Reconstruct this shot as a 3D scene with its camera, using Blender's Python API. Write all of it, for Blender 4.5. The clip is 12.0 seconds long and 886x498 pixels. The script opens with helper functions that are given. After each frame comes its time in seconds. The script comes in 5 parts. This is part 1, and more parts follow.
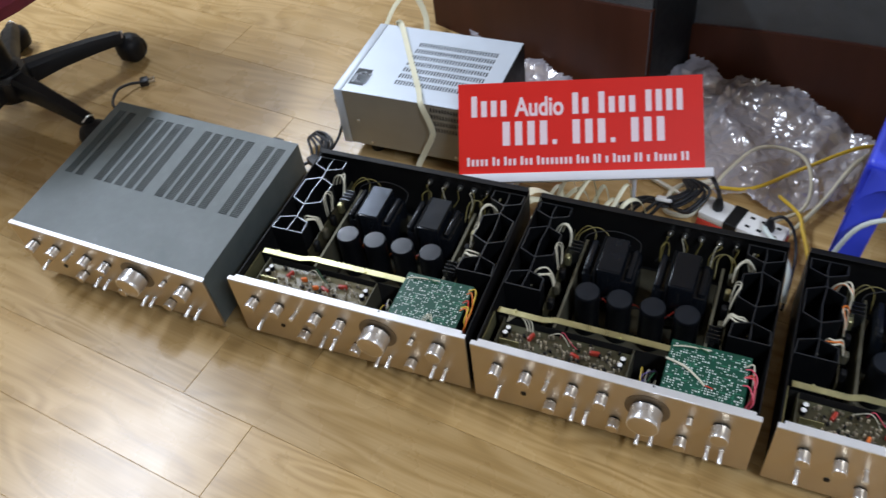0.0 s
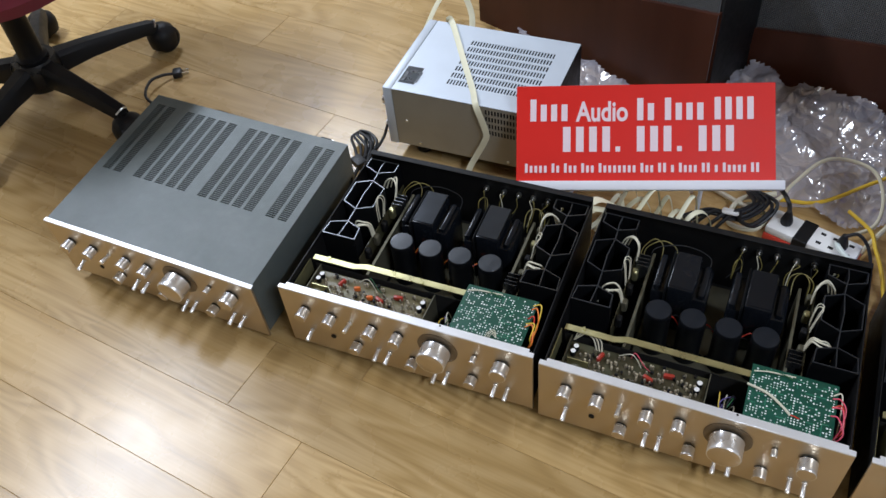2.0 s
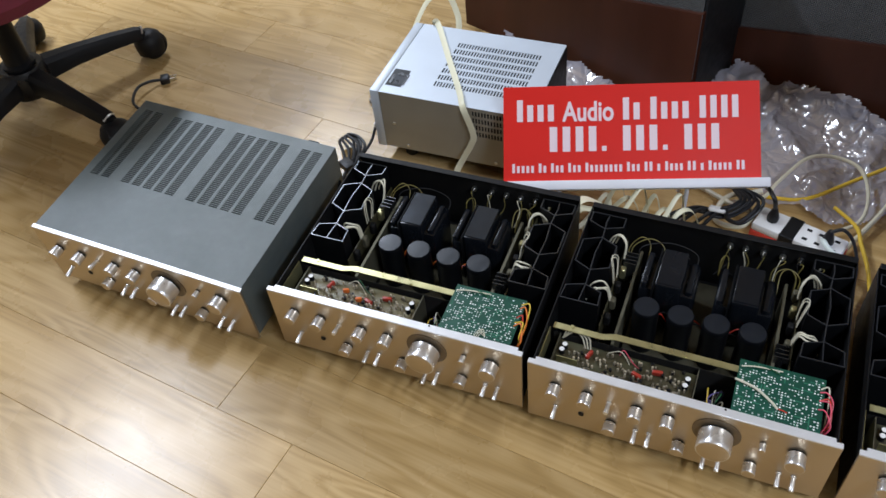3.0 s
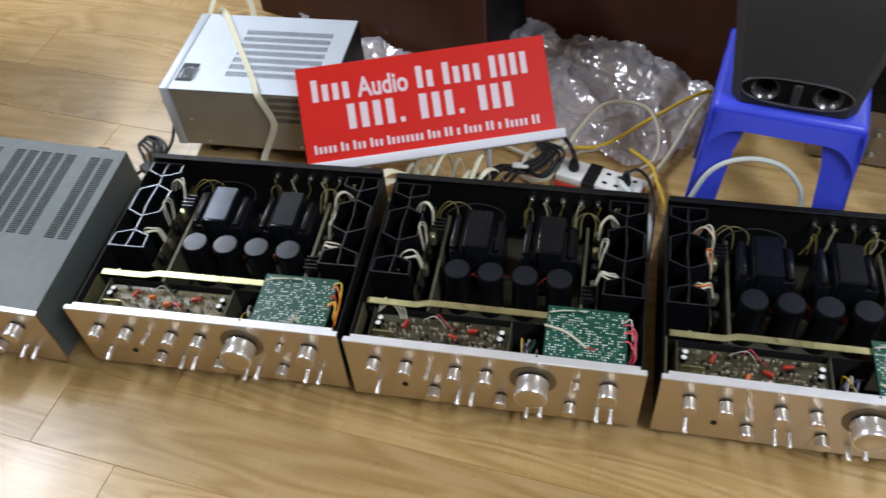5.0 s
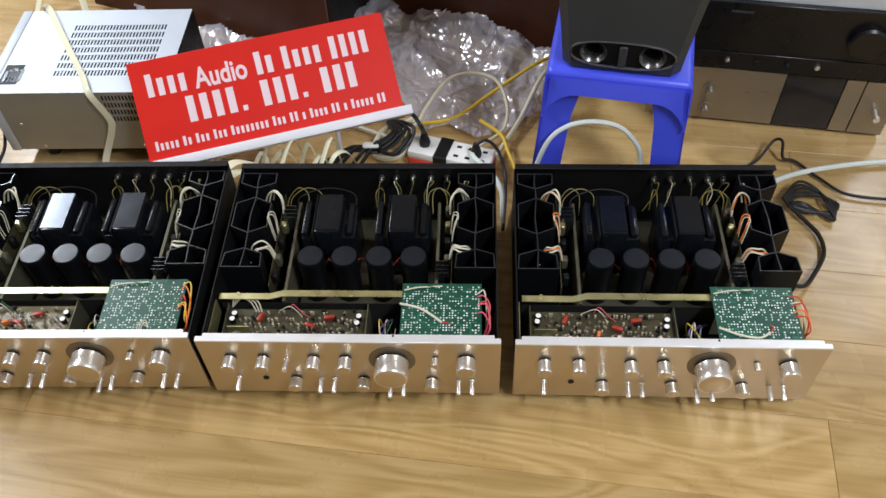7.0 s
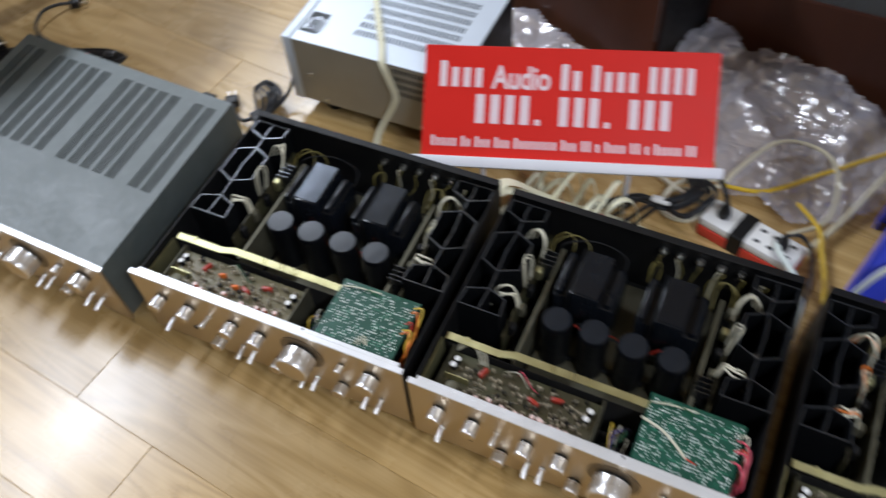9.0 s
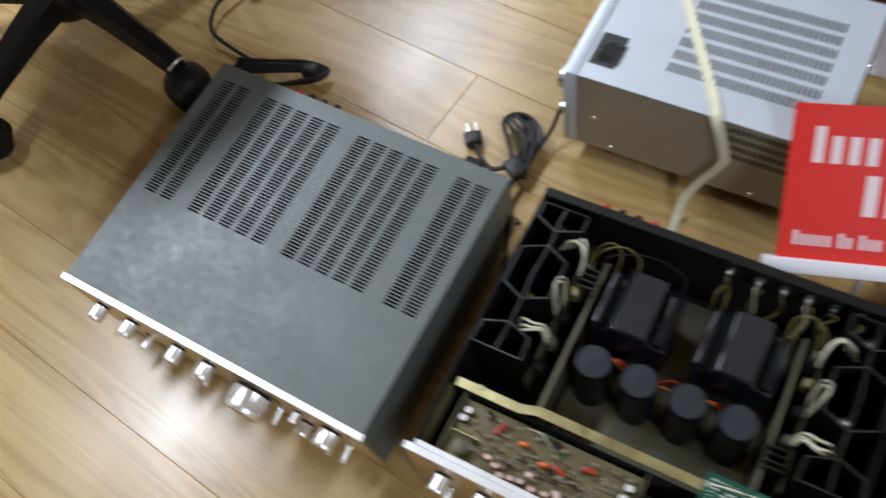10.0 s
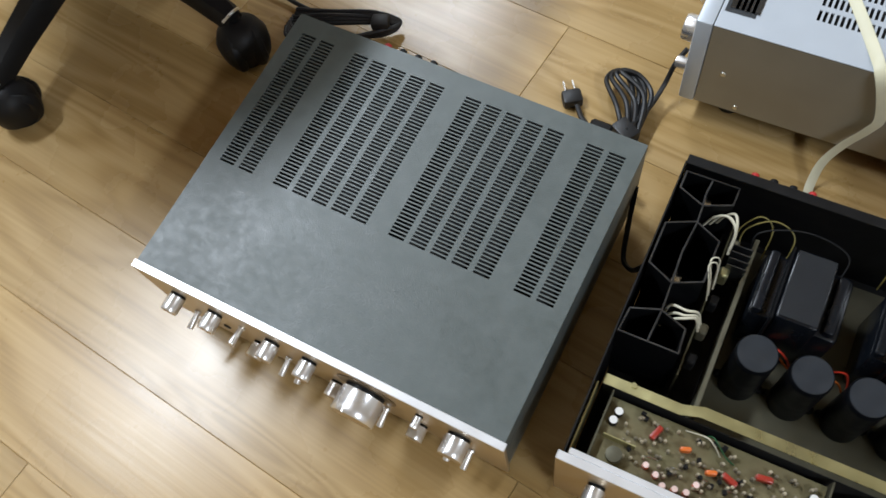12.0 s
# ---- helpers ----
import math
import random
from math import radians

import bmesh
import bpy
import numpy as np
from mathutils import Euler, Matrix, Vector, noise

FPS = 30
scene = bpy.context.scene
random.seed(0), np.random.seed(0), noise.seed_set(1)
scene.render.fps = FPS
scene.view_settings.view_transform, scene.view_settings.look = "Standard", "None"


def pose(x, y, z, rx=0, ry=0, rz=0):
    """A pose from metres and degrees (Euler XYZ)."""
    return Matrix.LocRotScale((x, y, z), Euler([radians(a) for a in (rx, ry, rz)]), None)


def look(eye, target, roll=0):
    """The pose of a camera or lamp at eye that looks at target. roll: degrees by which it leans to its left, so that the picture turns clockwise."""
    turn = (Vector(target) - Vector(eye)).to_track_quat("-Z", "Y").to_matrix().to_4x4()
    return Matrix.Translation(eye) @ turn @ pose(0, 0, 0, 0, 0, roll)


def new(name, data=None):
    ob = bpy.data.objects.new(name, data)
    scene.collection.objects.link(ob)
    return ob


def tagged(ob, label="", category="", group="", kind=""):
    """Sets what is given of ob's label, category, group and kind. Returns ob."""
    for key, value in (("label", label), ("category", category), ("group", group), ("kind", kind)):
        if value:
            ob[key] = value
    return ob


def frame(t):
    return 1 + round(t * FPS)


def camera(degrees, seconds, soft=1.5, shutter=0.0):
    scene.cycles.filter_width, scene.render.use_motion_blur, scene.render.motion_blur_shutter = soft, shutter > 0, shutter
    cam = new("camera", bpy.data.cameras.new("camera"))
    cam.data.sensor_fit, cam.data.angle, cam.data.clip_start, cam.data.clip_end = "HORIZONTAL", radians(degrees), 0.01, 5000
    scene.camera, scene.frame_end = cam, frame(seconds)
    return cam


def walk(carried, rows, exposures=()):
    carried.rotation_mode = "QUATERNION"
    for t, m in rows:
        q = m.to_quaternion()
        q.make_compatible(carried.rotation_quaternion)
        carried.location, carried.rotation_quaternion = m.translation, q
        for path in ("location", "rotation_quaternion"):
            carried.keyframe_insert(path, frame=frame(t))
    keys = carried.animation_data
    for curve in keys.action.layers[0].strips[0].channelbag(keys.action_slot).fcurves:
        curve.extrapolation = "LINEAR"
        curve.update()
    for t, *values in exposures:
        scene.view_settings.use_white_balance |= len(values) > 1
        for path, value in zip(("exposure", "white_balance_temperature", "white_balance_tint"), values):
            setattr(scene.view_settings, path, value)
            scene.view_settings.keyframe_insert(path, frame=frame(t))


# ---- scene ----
cam = camera(54.9, 12.0, 1.5, 0.5)
PATH = [
    (0, (0.347, -0.692, 1.22), (-0.29, 0.504, -0.251), -8.3),
    (0.5, (0.322, -0.655, 1.209), (-0.378, 0.479, -0.282), -9.5),
    (1, (0.266, -0.66, 1.195), (-0.41, 0.476, -0.306), -9.1),
    (1.5, (0.229, -0.664, 1.199), (-0.416, 0.493, -0.3), -7.9),
    (2, (0.218, -0.669, 1.198), (-0.405, 0.518, -0.287), -6.7),
    (2.5, (0.227, -0.67, 1.202), (-0.398, 0.523, -0.277), -6.9),
    (2.7, (0.228, -0.675, 1.197), (-0.397, 0.523, -0.277), -7.0),
    (4.3, (0.277, -0.667, 1.189), (-0.183, 0.568, -0.315), -6.2),
    (4.5, (0.301, -0.66, 1.184), (-0.152, 0.574, -0.323), -7.4),
    (5, (0.329, -0.651, 1.164), (0.005, 0.615, -0.35), -5.5),
    (5.5, (0.362, -0.646, 1.165), (0.114, 0.627, -0.357), -4.5),
    (6, (0.392, -0.637, 1.164), (0.24, 0.62, -0.384), -3.5),
    (6.5, (0.415, -0.626, 1.166), (0.317, 0.617, -0.398), -3.3),
    (6.7, (0.409, -0.635, 1.163), (0.325, 0.617, -0.394), -2.8),
    (8.3, (0.354, -0.618, 1.158), (0.15, 0.586, -0.426), -2.4),
    (8.5, (0.34, -0.585, 1.136), (0.054, 0.606, -0.445), -2.6),
    (9, (0.304, -0.416, 1.119), (-0.279, 0.625, -0.486), -5.5),
    (9.5, (0.108, -0.289, 1.062), (-0.569, 0.554, -0.621), -9.2),
    (10, (-0.187, -0.145, 1.017), (-0.847, 0.6, -0.719), -15.0),
    (10.5, (-0.375, -0.15, 0.945), (-0.989, 0.589, -0.81), -16.3),
    (11, (-0.436, -0.143, 0.9), (-0.971, 0.548, -0.898), -15.3),
    (11.5, (-0.435, -0.14, 0.909), (-0.932, 0.549, -0.902), -13.3),
    (12, (-0.386, -0.157, 0.94), (-0.94, 0.537, -0.852), -13.2),
]
EXPOSE = [(0, 0.08, 6350, 10), (2.7, 0.12, 6400, 10), (5, 0.2, 6600, 10), (6.2, 0.42, 6900, 10), (7.5, 0.46, 6900, 10), (8.5, 0.36, 6500, 10), (9.2, 0.1, 6550, 10), (10, 0.06, 6650, 9), (11, 0.16, 6650, 8), (12, 0.16, 6700, 7)]
walk(cam, [(t, look(eye, target, roll)) for t, eye, target, roll in PATH], EXPOSE)

# ---- world and lights ----
world = bpy.data.worlds.new("room_world")
world.use_nodes = True
world.node_tree.nodes["Background"].inputs[0].default_value = (0.9, 0.95, 1.0, 1)
world.node_tree.nodes["Background"].inputs[1].default_value = 0.15
scene.world = world
# the last lamp is an added fill behind the camera, without a known source
LAMPS = [(-2.28, 0.4, 68), (-2.2, 2.55, 54), (2.55, 2.55, 20), (1.7, -1.15, 52)]
for lx, ly, watts in LAMPS:
    data = bpy.data.lights.new("ceiling_or_fill_lamp", "AREA")
    data.shape, data.size, data.size_y, data.energy, data.color = "RECTANGLE", 0.3, 1.2, watts, (0.90, 1.0, 1.17)
    lamp = new("ceiling_or_fill_lamp", data)
    lamp.matrix_world = pose(lx, ly, 2.64)
    tagged(lamp, kind="structure")


# ---- mesh helpers ----
def bx(bm, x0, y0, z0, x1, y1, z1, bev=0.0, seg=1, m=None):
    r = bmesh.ops.create_cube(bm, size=1.0)
    mat = Matrix.Translation(((x0 + x1) / 2, (y0 + y1) / 2, (z0 + z1) / 2)) @ Matrix.Diagonal((abs(x1 - x0), abs(y1 - y0), abs(z1 - z0), 1))
    bmesh.ops.transform(bm, matrix=(m @ mat) if m else mat, verts=r["verts"])
    if bev:
        edges = list({e for v in r["verts"] for e in v.link_edges})
        bmesh.ops.bevel(bm, geom=edges, offset=bev, segments=seg, affect="EDGES", profile=0.5)
    return bm


AXES = {"x": Matrix.Rotation(radians(90), 4, "Y"), "y": Matrix.Rotation(radians(90), 4, "X"), "-y": Matrix.Rotation(radians(90), 4, "X"), "z": Matrix.Identity(4)}


def cy(bm, c, axis, r, h, seg=20, r2=None, m=None):
    q = bmesh.ops.create_cone(bm, cap_ends=True, segments=seg, radius1=r, radius2=r if r2 is None else r2, depth=h)
    mat = Matrix.Translation(c) @ AXES[axis]
    bmesh.ops.transform(bm, matrix=(m @ mat) if m else mat, verts=q["verts"])
    return bm


def lathe(bm, profile, seg=24, m=None):
    """Profile of (radius, height) pairs turned about z."""
    rings = []
    for r, h in profile:
        rings.append([bm.verts.new((r * math.cos(2 * math.pi * k / seg), r * math.sin(2 * math.pi * k / seg), h)) for k in range(seg)])
    for a, b in zip(rings, rings[1:]):
        for k in range(seg):
            bm.faces.new((a[k], a[(k + 1) % seg], b[(k + 1) % seg], b[k]))
    bm.faces.new(list(reversed(rings[0])))
    bm.faces.new(rings[-1])
    if m:
        bmesh.ops.transform(bm, matrix=m, verts=[v for ring in rings for v in ring])
    return bm


def smooth_path(pts, n=8):
    p = [Vector(q) for q in pts]
    p = [p[0] * 2 - p[1]] + p + [p[-1] * 2 - p[-2]]
    out = []
    for i in range(1, len(p) - 2):
        for k in range(n):
            t = k / n
            a, b, c, d = p[i - 1], p[i], p[i + 1], p[i + 2]
            out.append(0.5 * ((2 * b) + (c - a) * t + (2 * a - 5 * b + 4 * c - d) * t * t + (3 * b - a - 3 * c + d) * t ** 3))
    out.append(p[-2])
    return out


def tube(bm, pts, r, seg=8, n=8, flat=1.0):
    """A round cable, or a strap where flat is below 1, along a smooth path."""
    path = smooth_path(pts, n) if n > 1 else [Vector(q) for q in pts]
    up = Vector((0, 0, 1))
    rings = []
    side = None
    for i, c in enumerate(path):
        d = (path[min(i + 1, len(path) - 1)] - path[max(i - 1, 0)]).normalized()
        if side is None:
            side = d.cross(up)
            if side.length < 0.1:
                side = d.cross(Vector((1, 0, 0)))
        side = (side - d * side.dot(d)).normalized()
        nrm = side.cross(d)
        rings.append([bm.verts.new(c + side * (r * math.cos(2 * math.pi * k / seg)) + nrm * (r * flat * math.sin(2 * math.pi * k / seg))) for k in range(seg)])
    for a, b in zip(rings, rings[1:]):
        for k in range(seg):
            f = bm.faces.new((a[k], a[(k + 1) % seg], b[(k + 1) % seg], b[k]))
            f.smooth = True
    bm.faces.new(list(reversed(rings[0])))
    bm.faces.new(rings[-1])
    return bm


def perforated(bm, xs, ys, holes, z, depth, swap=None):
    """A sheet on the cuts xs, ys with the cells in holes left open and walled to depth."""
    verts = {}

    def v(i, j, low=False):
        if (i, j, low) not in verts:
            p = Vector((xs[i], ys[j], z - depth if low else z))
            verts[(i, j, low)] = bm.verts.new(swap @ p if swap else p)
        return verts[(i, j, low)]
    for i in range(len(xs) - 1):
        for j in range(len(ys) - 1):
            if (i, j) in holes:
                ring = [(i, j), (i + 1, j), (i + 1, j + 1), (i, j + 1)]
                for a, b in zip(ring, ring[1:] + ring[:1]):
                    bm.faces.new((v(*a), v(*b), v(*b, True), v(*a, True)))
            else:
                bm.faces.new((v(i, j), v(i + 1, j), v(i + 1, j + 1), v(i, j + 1)))
    return bm


def to_mesh(name, bm, material, smooth=True):
    bmesh.ops.recalc_face_normals(bm, faces=bm.faces)
    me = bpy.data.meshes.new(name)
    bm.to_mesh(me)
    bm.free()
    me.materials.append(material)
    if smooth:
        me.shade_smooth()
        me.set_sharp_from_angle(angle=radians(38))
    return me


def part(name, bm, material, parent, label="", kind=""):
    ob = new(name, to_mesh(name, bm, material) if isinstance(bm, bmesh.types.BMesh) else bm)
    ob.parent = parent
    if label or kind:
        tagged(ob, label=label, kind=kind)
    return ob


def put_mesh(name, me, parent, m, label=""):
    ob = new(name, me)
    ob.parent = parent
    ob.matrix_local = m
    if label:
        tagged(ob, label=label)
    return ob


def thing(name, m, label, category, group="", kind=""):
    ob = new(name)
    ob.empty_display_size = 0.05
    ob.matrix_world = m
    return tagged(ob, label=label, category=category, group=group, kind=kind)


def solo(name, bm, material, label, category, group="", kind="", m=None):
    ob = new(name, to_mesh(name, bm, material))
    if m:
        ob.matrix_world = m
    return tagged(ob, label=label, category=category, group=group, kind=kind)


def B():
    return bmesh.new()


# ---- materials ----
def mat(name, color, rough=0.5, metal=0.0, vary=0.12, scale=40.0, bump=0.0, bscale=200.0, rvary=0.12, spec=0.5, coat=0.0, stretch=(1, 1, 1), random=0.0, dust=0.0, dustcol=(0.35, 0.33, 0.3)):
    m = bpy.data.materials.new(name)
    m.use_nodes = True
    t = m.node_tree
    n, l = t.nodes, t.links
    p = n["Principled BSDF"]
    p.inputs["Metallic"].default_value = metal
    p.inputs["Specular IOR Level"].default_value = spec
    p.inputs["Coat Weight"].default_value = coat
    p.inputs["Coat Roughness"].default_value = 0.08
    tc = n.new("ShaderNodeTexCoord")
    mp = n.new("ShaderNodeMapping")
    mp.inputs["Scale"].default_value = stretch
    l.new(tc.outputs["Object"], mp.inputs["Vector"])
    n1 = n.new("ShaderNodeTexNoise")
    n1.inputs["Scale"].default_value, n1.inputs["Detail"].default_value = scale, 6
    n2 = n.new("ShaderNodeTexNoise")
    n2.inputs["Scale"].default_value, n2.inputs["Detail"].default_value = scale * 0.13, 3
    l.new(mp.outputs[0], n1.inputs["Vector"]), l.new(mp.outputs[0], n2.inputs["Vector"])
    add = n.new("ShaderNodeMath")
    add.operation = "ADD"
    l.new(n1.outputs["Fac"], add.inputs[0]), l.new(n2.outputs["Fac"], add.inputs[1])
    mr = n.new("ShaderNodeMapRange")
    mr.inputs["From Min"].default_value, mr.inputs["From Max"].default_value = 0.6, 1.4
    mr.inputs["To Min"].default_value, mr.inputs["To Max"].default_value = 1 - vary, 1 + vary
    l.new(add.outputs[0], mr.inputs["Value"])
    mul = n.new("ShaderNodeMix")
    mul.data_type, mul.blend_type = "RGBA", "MULTIPLY"
    mul.inputs["Factor"].default_value = 1.0
    mul.inputs["A"].default_value = (*color, 1)
    l.new(mr.outputs[0], mul.inputs["B"])
    out = mul.outputs["Result"]
    if random:
        oi = n.new("ShaderNodeObjectInfo")
        hs = n.new("ShaderNodeHueSaturation")
        r2 = n.new("ShaderNodeMapRange")
        r2.inputs["To Min"].default_value, r2.inputs["To Max"].default_value = 1 - random, 1 + random
        l.new(oi.outputs["Random"], r2.inputs["Value"]), l.new(r2.outputs[0], hs.inputs["Value"]), l.new(out, hs.inputs["Color"])
        out = hs.outputs[0]
    if dust:
        n3 = n.new("ShaderNodeTexNoise")
        n3.inputs["Scale"].default_value, n3.inputs["Detail"].default_value = scale * 0.4, 8
        l.new(tc.outputs["Object"], n3.inputs["Vector"])
        dr = n.new("ShaderNodeMapRange")
        dr.inputs["From Min"].default_value, dr.inputs["From Max"].default_value = 0.42, 0.72
        dr.inputs["To Max"].default_value = dust
        l.new(n3.outputs["Fac"], dr.inputs["Value"])
        dm = n.new("ShaderNodeMix")
        dm.data_type = "RGBA"
        dm.inputs["B"].default_value = (*dustcol, 1)
        l.new(dr.outputs[0], dm.inputs["Factor"]), l.new(out, dm.inputs["A"])
        out = dm.outputs["Result"]
    l.new(out, p.inputs["Base Color"])
    rr = n.new("ShaderNodeMapRange")
    rr.inputs["From Min"].default_value, rr.inputs["From Max"].default_value = 0.6, 1.4
    rr.inputs["To Min"].default_value, rr.inputs["To Max"].default_value = max(0.02, rough - rvary), min(1, rough + rvary)
    l.new(add.outputs[0], rr.inputs["Value"]), l.new(rr.outputs[0], p.inputs["Roughness"])
    if bump:
        nb = n.new("ShaderNodeTexNoise")
        nb.inputs["Scale"].default_value, nb.inputs["Detail"].default_value = bscale, 4
        l.new(mp.outputs[0], nb.inputs["Vector"])
        b = n.new("ShaderNodeBump")
        b.inputs["Strength"].default_value, b.inputs["Distance"].default_value = bump, 0.002
        l.new(nb.outputs["Fac"], b.inputs["Height"]), l.new(b.outputs[0], p.inputs["Normal"])
    return m


def wood_floor():
    m = bpy.data.materials.new("oak_laminate")
    m.use_nodes = True
    n, l = m.node_tree.nodes, m.node_tree.links
    p = n["Principled BSDF"]
    tc, oi = n.new("ShaderNodeTexCoord"), n.new("ShaderNodeObjectInfo")
    off = n.new("ShaderNodeVectorMath")
    off.operation = "MULTIPLY_ADD"
    off.inputs[1].default_value = (37.0, 19.0, 11.0)
    comb = n.new("ShaderNodeCombineXYZ")
    for k in range(3):
        l.new(oi.outputs["Random"], comb.inputs[k])
    l.new(comb.outputs[0], off.inputs[0]), l.new(tc.outputs["Object"], off.inputs[2])
    mp = n.new("ShaderNodeMapping")
    mp.inputs["Scale"].default_value = (1.3, 7.0, 1.0)
    l.new(off.outputs[0], mp.inputs["Vector"])
    big = n.new("ShaderNodeTexNoise")
    big.inputs["Scale"].default_value, big.inputs["Detail"].default_value, big.inputs["Distortion"].default_value = 1.3, 1.5, 0.9
    l.new(mp.outputs[0], big.inputs["Vector"])
    rings = n.new("ShaderNodeMath")
    rings.operation = "MULTIPLY"
    rings.inputs[1].default_value = 58.0
    l.new(big.outputs["Fac"], rings.inputs[0])
    sn = n.new("ShaderNodeMath")
    sn.operation = "SINE"
    l.new(rings.outputs[0], sn.inputs[0])
    mp2 = n.new("ShaderNodeMapping")
    mp2.inputs["Scale"].default_value = (3.5, 190.0, 1.0)
    l.new(off.outputs[0], mp2.inputs["Vector"])
    fine = n.new("ShaderNodeTexNoise")
    fine.inputs["Scale"].default_value, fine.inputs["Detail"].default_value = 1.0, 5
    l.new(mp2.outputs[0], fine.inputs["Vector"])
    mx = n.new("ShaderNodeMath")
    mx.operation = "MULTIPLY_ADD"
    mx.inputs[1].default_value = 0.12
    soft = n.new("ShaderNodeMapRange")
    soft.clamp = False
    soft.inputs["To Min"].default_value, soft.inputs["To Max"].default_value = 0.27, 0.73
    l.new(fine.outputs["Fac"], soft.inputs["Value"])
    l.new(sn.outputs[0], mx.inputs[0]), l.new(soft.outputs[0], mx.inputs[2])
    ramp = n.new("ShaderNodeValToRGB")
    e = ramp.color_ramp.elements
    e[0].position, e[0].color = 0.2, (0.31, 0.187, 0.066, 1)
    e[1].position, e[1].color = 0.72, (0.54, 0.37, 0.168, 1)
    mid = ramp.color_ramp.elements.new(0.45)
    mid.color = (0.44, 0.285, 0.11, 1)
    l.new(mx.outputs[0], ramp.inputs[0])
    hs = n.new("ShaderNodeHueSaturation")
    r2 = n.new("ShaderNodeMapRange")
    r2.inputs["To Min"].default_value, r2.inputs["To Max"].default_value = 0.9, 1.08
    l.new(oi.outputs["Random"], r2.inputs["Value"]), l.new(r2.outputs[0], hs.inputs["Value"]), l.new(ramp.outputs[0], hs.inputs["Color"])
    l.new(hs.outputs[0], p.inputs["Base Color"])
    sm = n.new("ShaderNodeTexNoise")
    sm.inputs["Scale"].default_value, sm.inputs["Detail"].default_value = 7.0, 5
    l.new(tc.outputs["Object"], sm.inputs["Vector"])
    rr = n.new("ShaderNodeMapRange")
    rr.inputs["To Min"].default_value, rr.inputs["To Max"].default_value = 0.18, 0.37
    l.new(sm.outputs["Fac"], rr.inputs["Value"]), l.new(rr.outputs[0], p.inputs["Roughness"])
    b = n.new("ShaderNodeBump")
    b.inputs["Strength"].default_value, b.inputs["Distance"].default_value = 0.12, 0.001
    l.new(fine.outputs["Fac"], b.inputs["Height"]), l.new(b.outputs[0], p.inputs["Normal"])
    return m


def clear_film():
    m = bpy.data.materials.new("clear_plastic_film")
    m.use_nodes = True
    n, l = m.node_tree.nodes, m.node_tree.links
    n.remove(n["Principled BSDF"])
    tr, gl, df = n.new("ShaderNodeBsdfTransparent"), n.new("ShaderNodeBsdfGlossy"), n.new("ShaderNodeBsdfDiffuse")
    tr.inputs[0].default_value = (0.95, 0.95, 0.98, 1)
    gl.inputs["Roughness"].default_value = 0.17
    df.inputs[0].default_value = (0.88, 0.87, 0.98, 1)
    tc = n.new("ShaderNodeTexCoord")
    nz = n.new("ShaderNodeTexNoise")
    nz.inputs["Scale"].default_value, nz.inputs["Detail"].default_value = 9, 3
    l.new(tc.outputs["Object"], nz.inputs["Vector"])
    warp = n.new("ShaderNodeVectorMath")
    warp.operation = "MULTIPLY_ADD"
    warp.inputs[1].default_value = (0.09, 0.09, 0.09)
    l.new(nz.outputs["Color"], warp.inputs[0]), l.new(tc.outputs["Object"], warp.inputs[2])
    heights = []
    for scale in (15, 41):
        vo = n.new("ShaderNodeTexVoronoi")
        vo.feature = "DISTANCE_TO_EDGE"
        vo.inputs["Scale"].default_value = scale
        l.new(warp.outputs[0], vo.inputs["Vector"])
        heights.append(vo.outputs["Distance"])
    both = n.new("ShaderNodeMath")
    both.operation = "MULTIPLY_ADD"
    both.inputs[1].default_value = 0.4
    l.new(heights[1], both.inputs[0]), l.new(heights[0], both.inputs[2])
    bp = n.new("ShaderNodeBump")
    bp.inputs["Strength"].default_value, bp.inputs["Distance"].default_value = 0.65, 0.025
    l.new(both.outputs[0], bp.inputs["Height"])
    l.new(bp.outputs[0], gl.inputs["Normal"]), l.new(bp.outputs[0], df.inputs["Normal"])
    a, b = n.new("ShaderNodeMixShader"), n.new("ShaderNodeMixShader")
    a.inputs[0].default_value, b.inputs[0].default_value = 0.5, 0.6
    l.new(df.outputs[0], a.inputs[1]), l.new(gl.outputs[0], a.inputs[2])
    l.new(tr.outputs[0], b.inputs[1]), l.new(a.outputs[0], b.inputs[2])
    l.new(b.outputs[0], n["Material Output"].inputs[0])
    return m


def mesh_cloth():
    """Open black mesh: fine holes that let the dark behind show."""
    m = mat("black_mesh", (0.105, 0.11, 0.113), 0.6, vary=0.2, scale=60)
    n, l = m.node_tree.nodes, m.node_tree.links
    p = n["Principled BSDF"]
    tc = n.new("ShaderNodeTexCoord")
    vo = n.new("ShaderNodeTexVoronoi")
    vo.inputs["Scale"].default_value, vo.inputs["Randomness"].default_value = 260, 0.0
    l.new(tc.outputs["Object"], vo.inputs["Vector"])
    mr = n.new("ShaderNodeMapRange")
    mr.inputs["From Min"].default_value, mr.inputs["From Max"].default_value = 0.25, 0.5
    mr.inputs["To Min"].default_value, mr.inputs["To Max"].default_value = 0.25, 1.0
    l.new(vo.outputs["Distance"], mr.inputs["Value"]), l.new(mr.outputs[0], p.inputs["Alpha"])
    return m


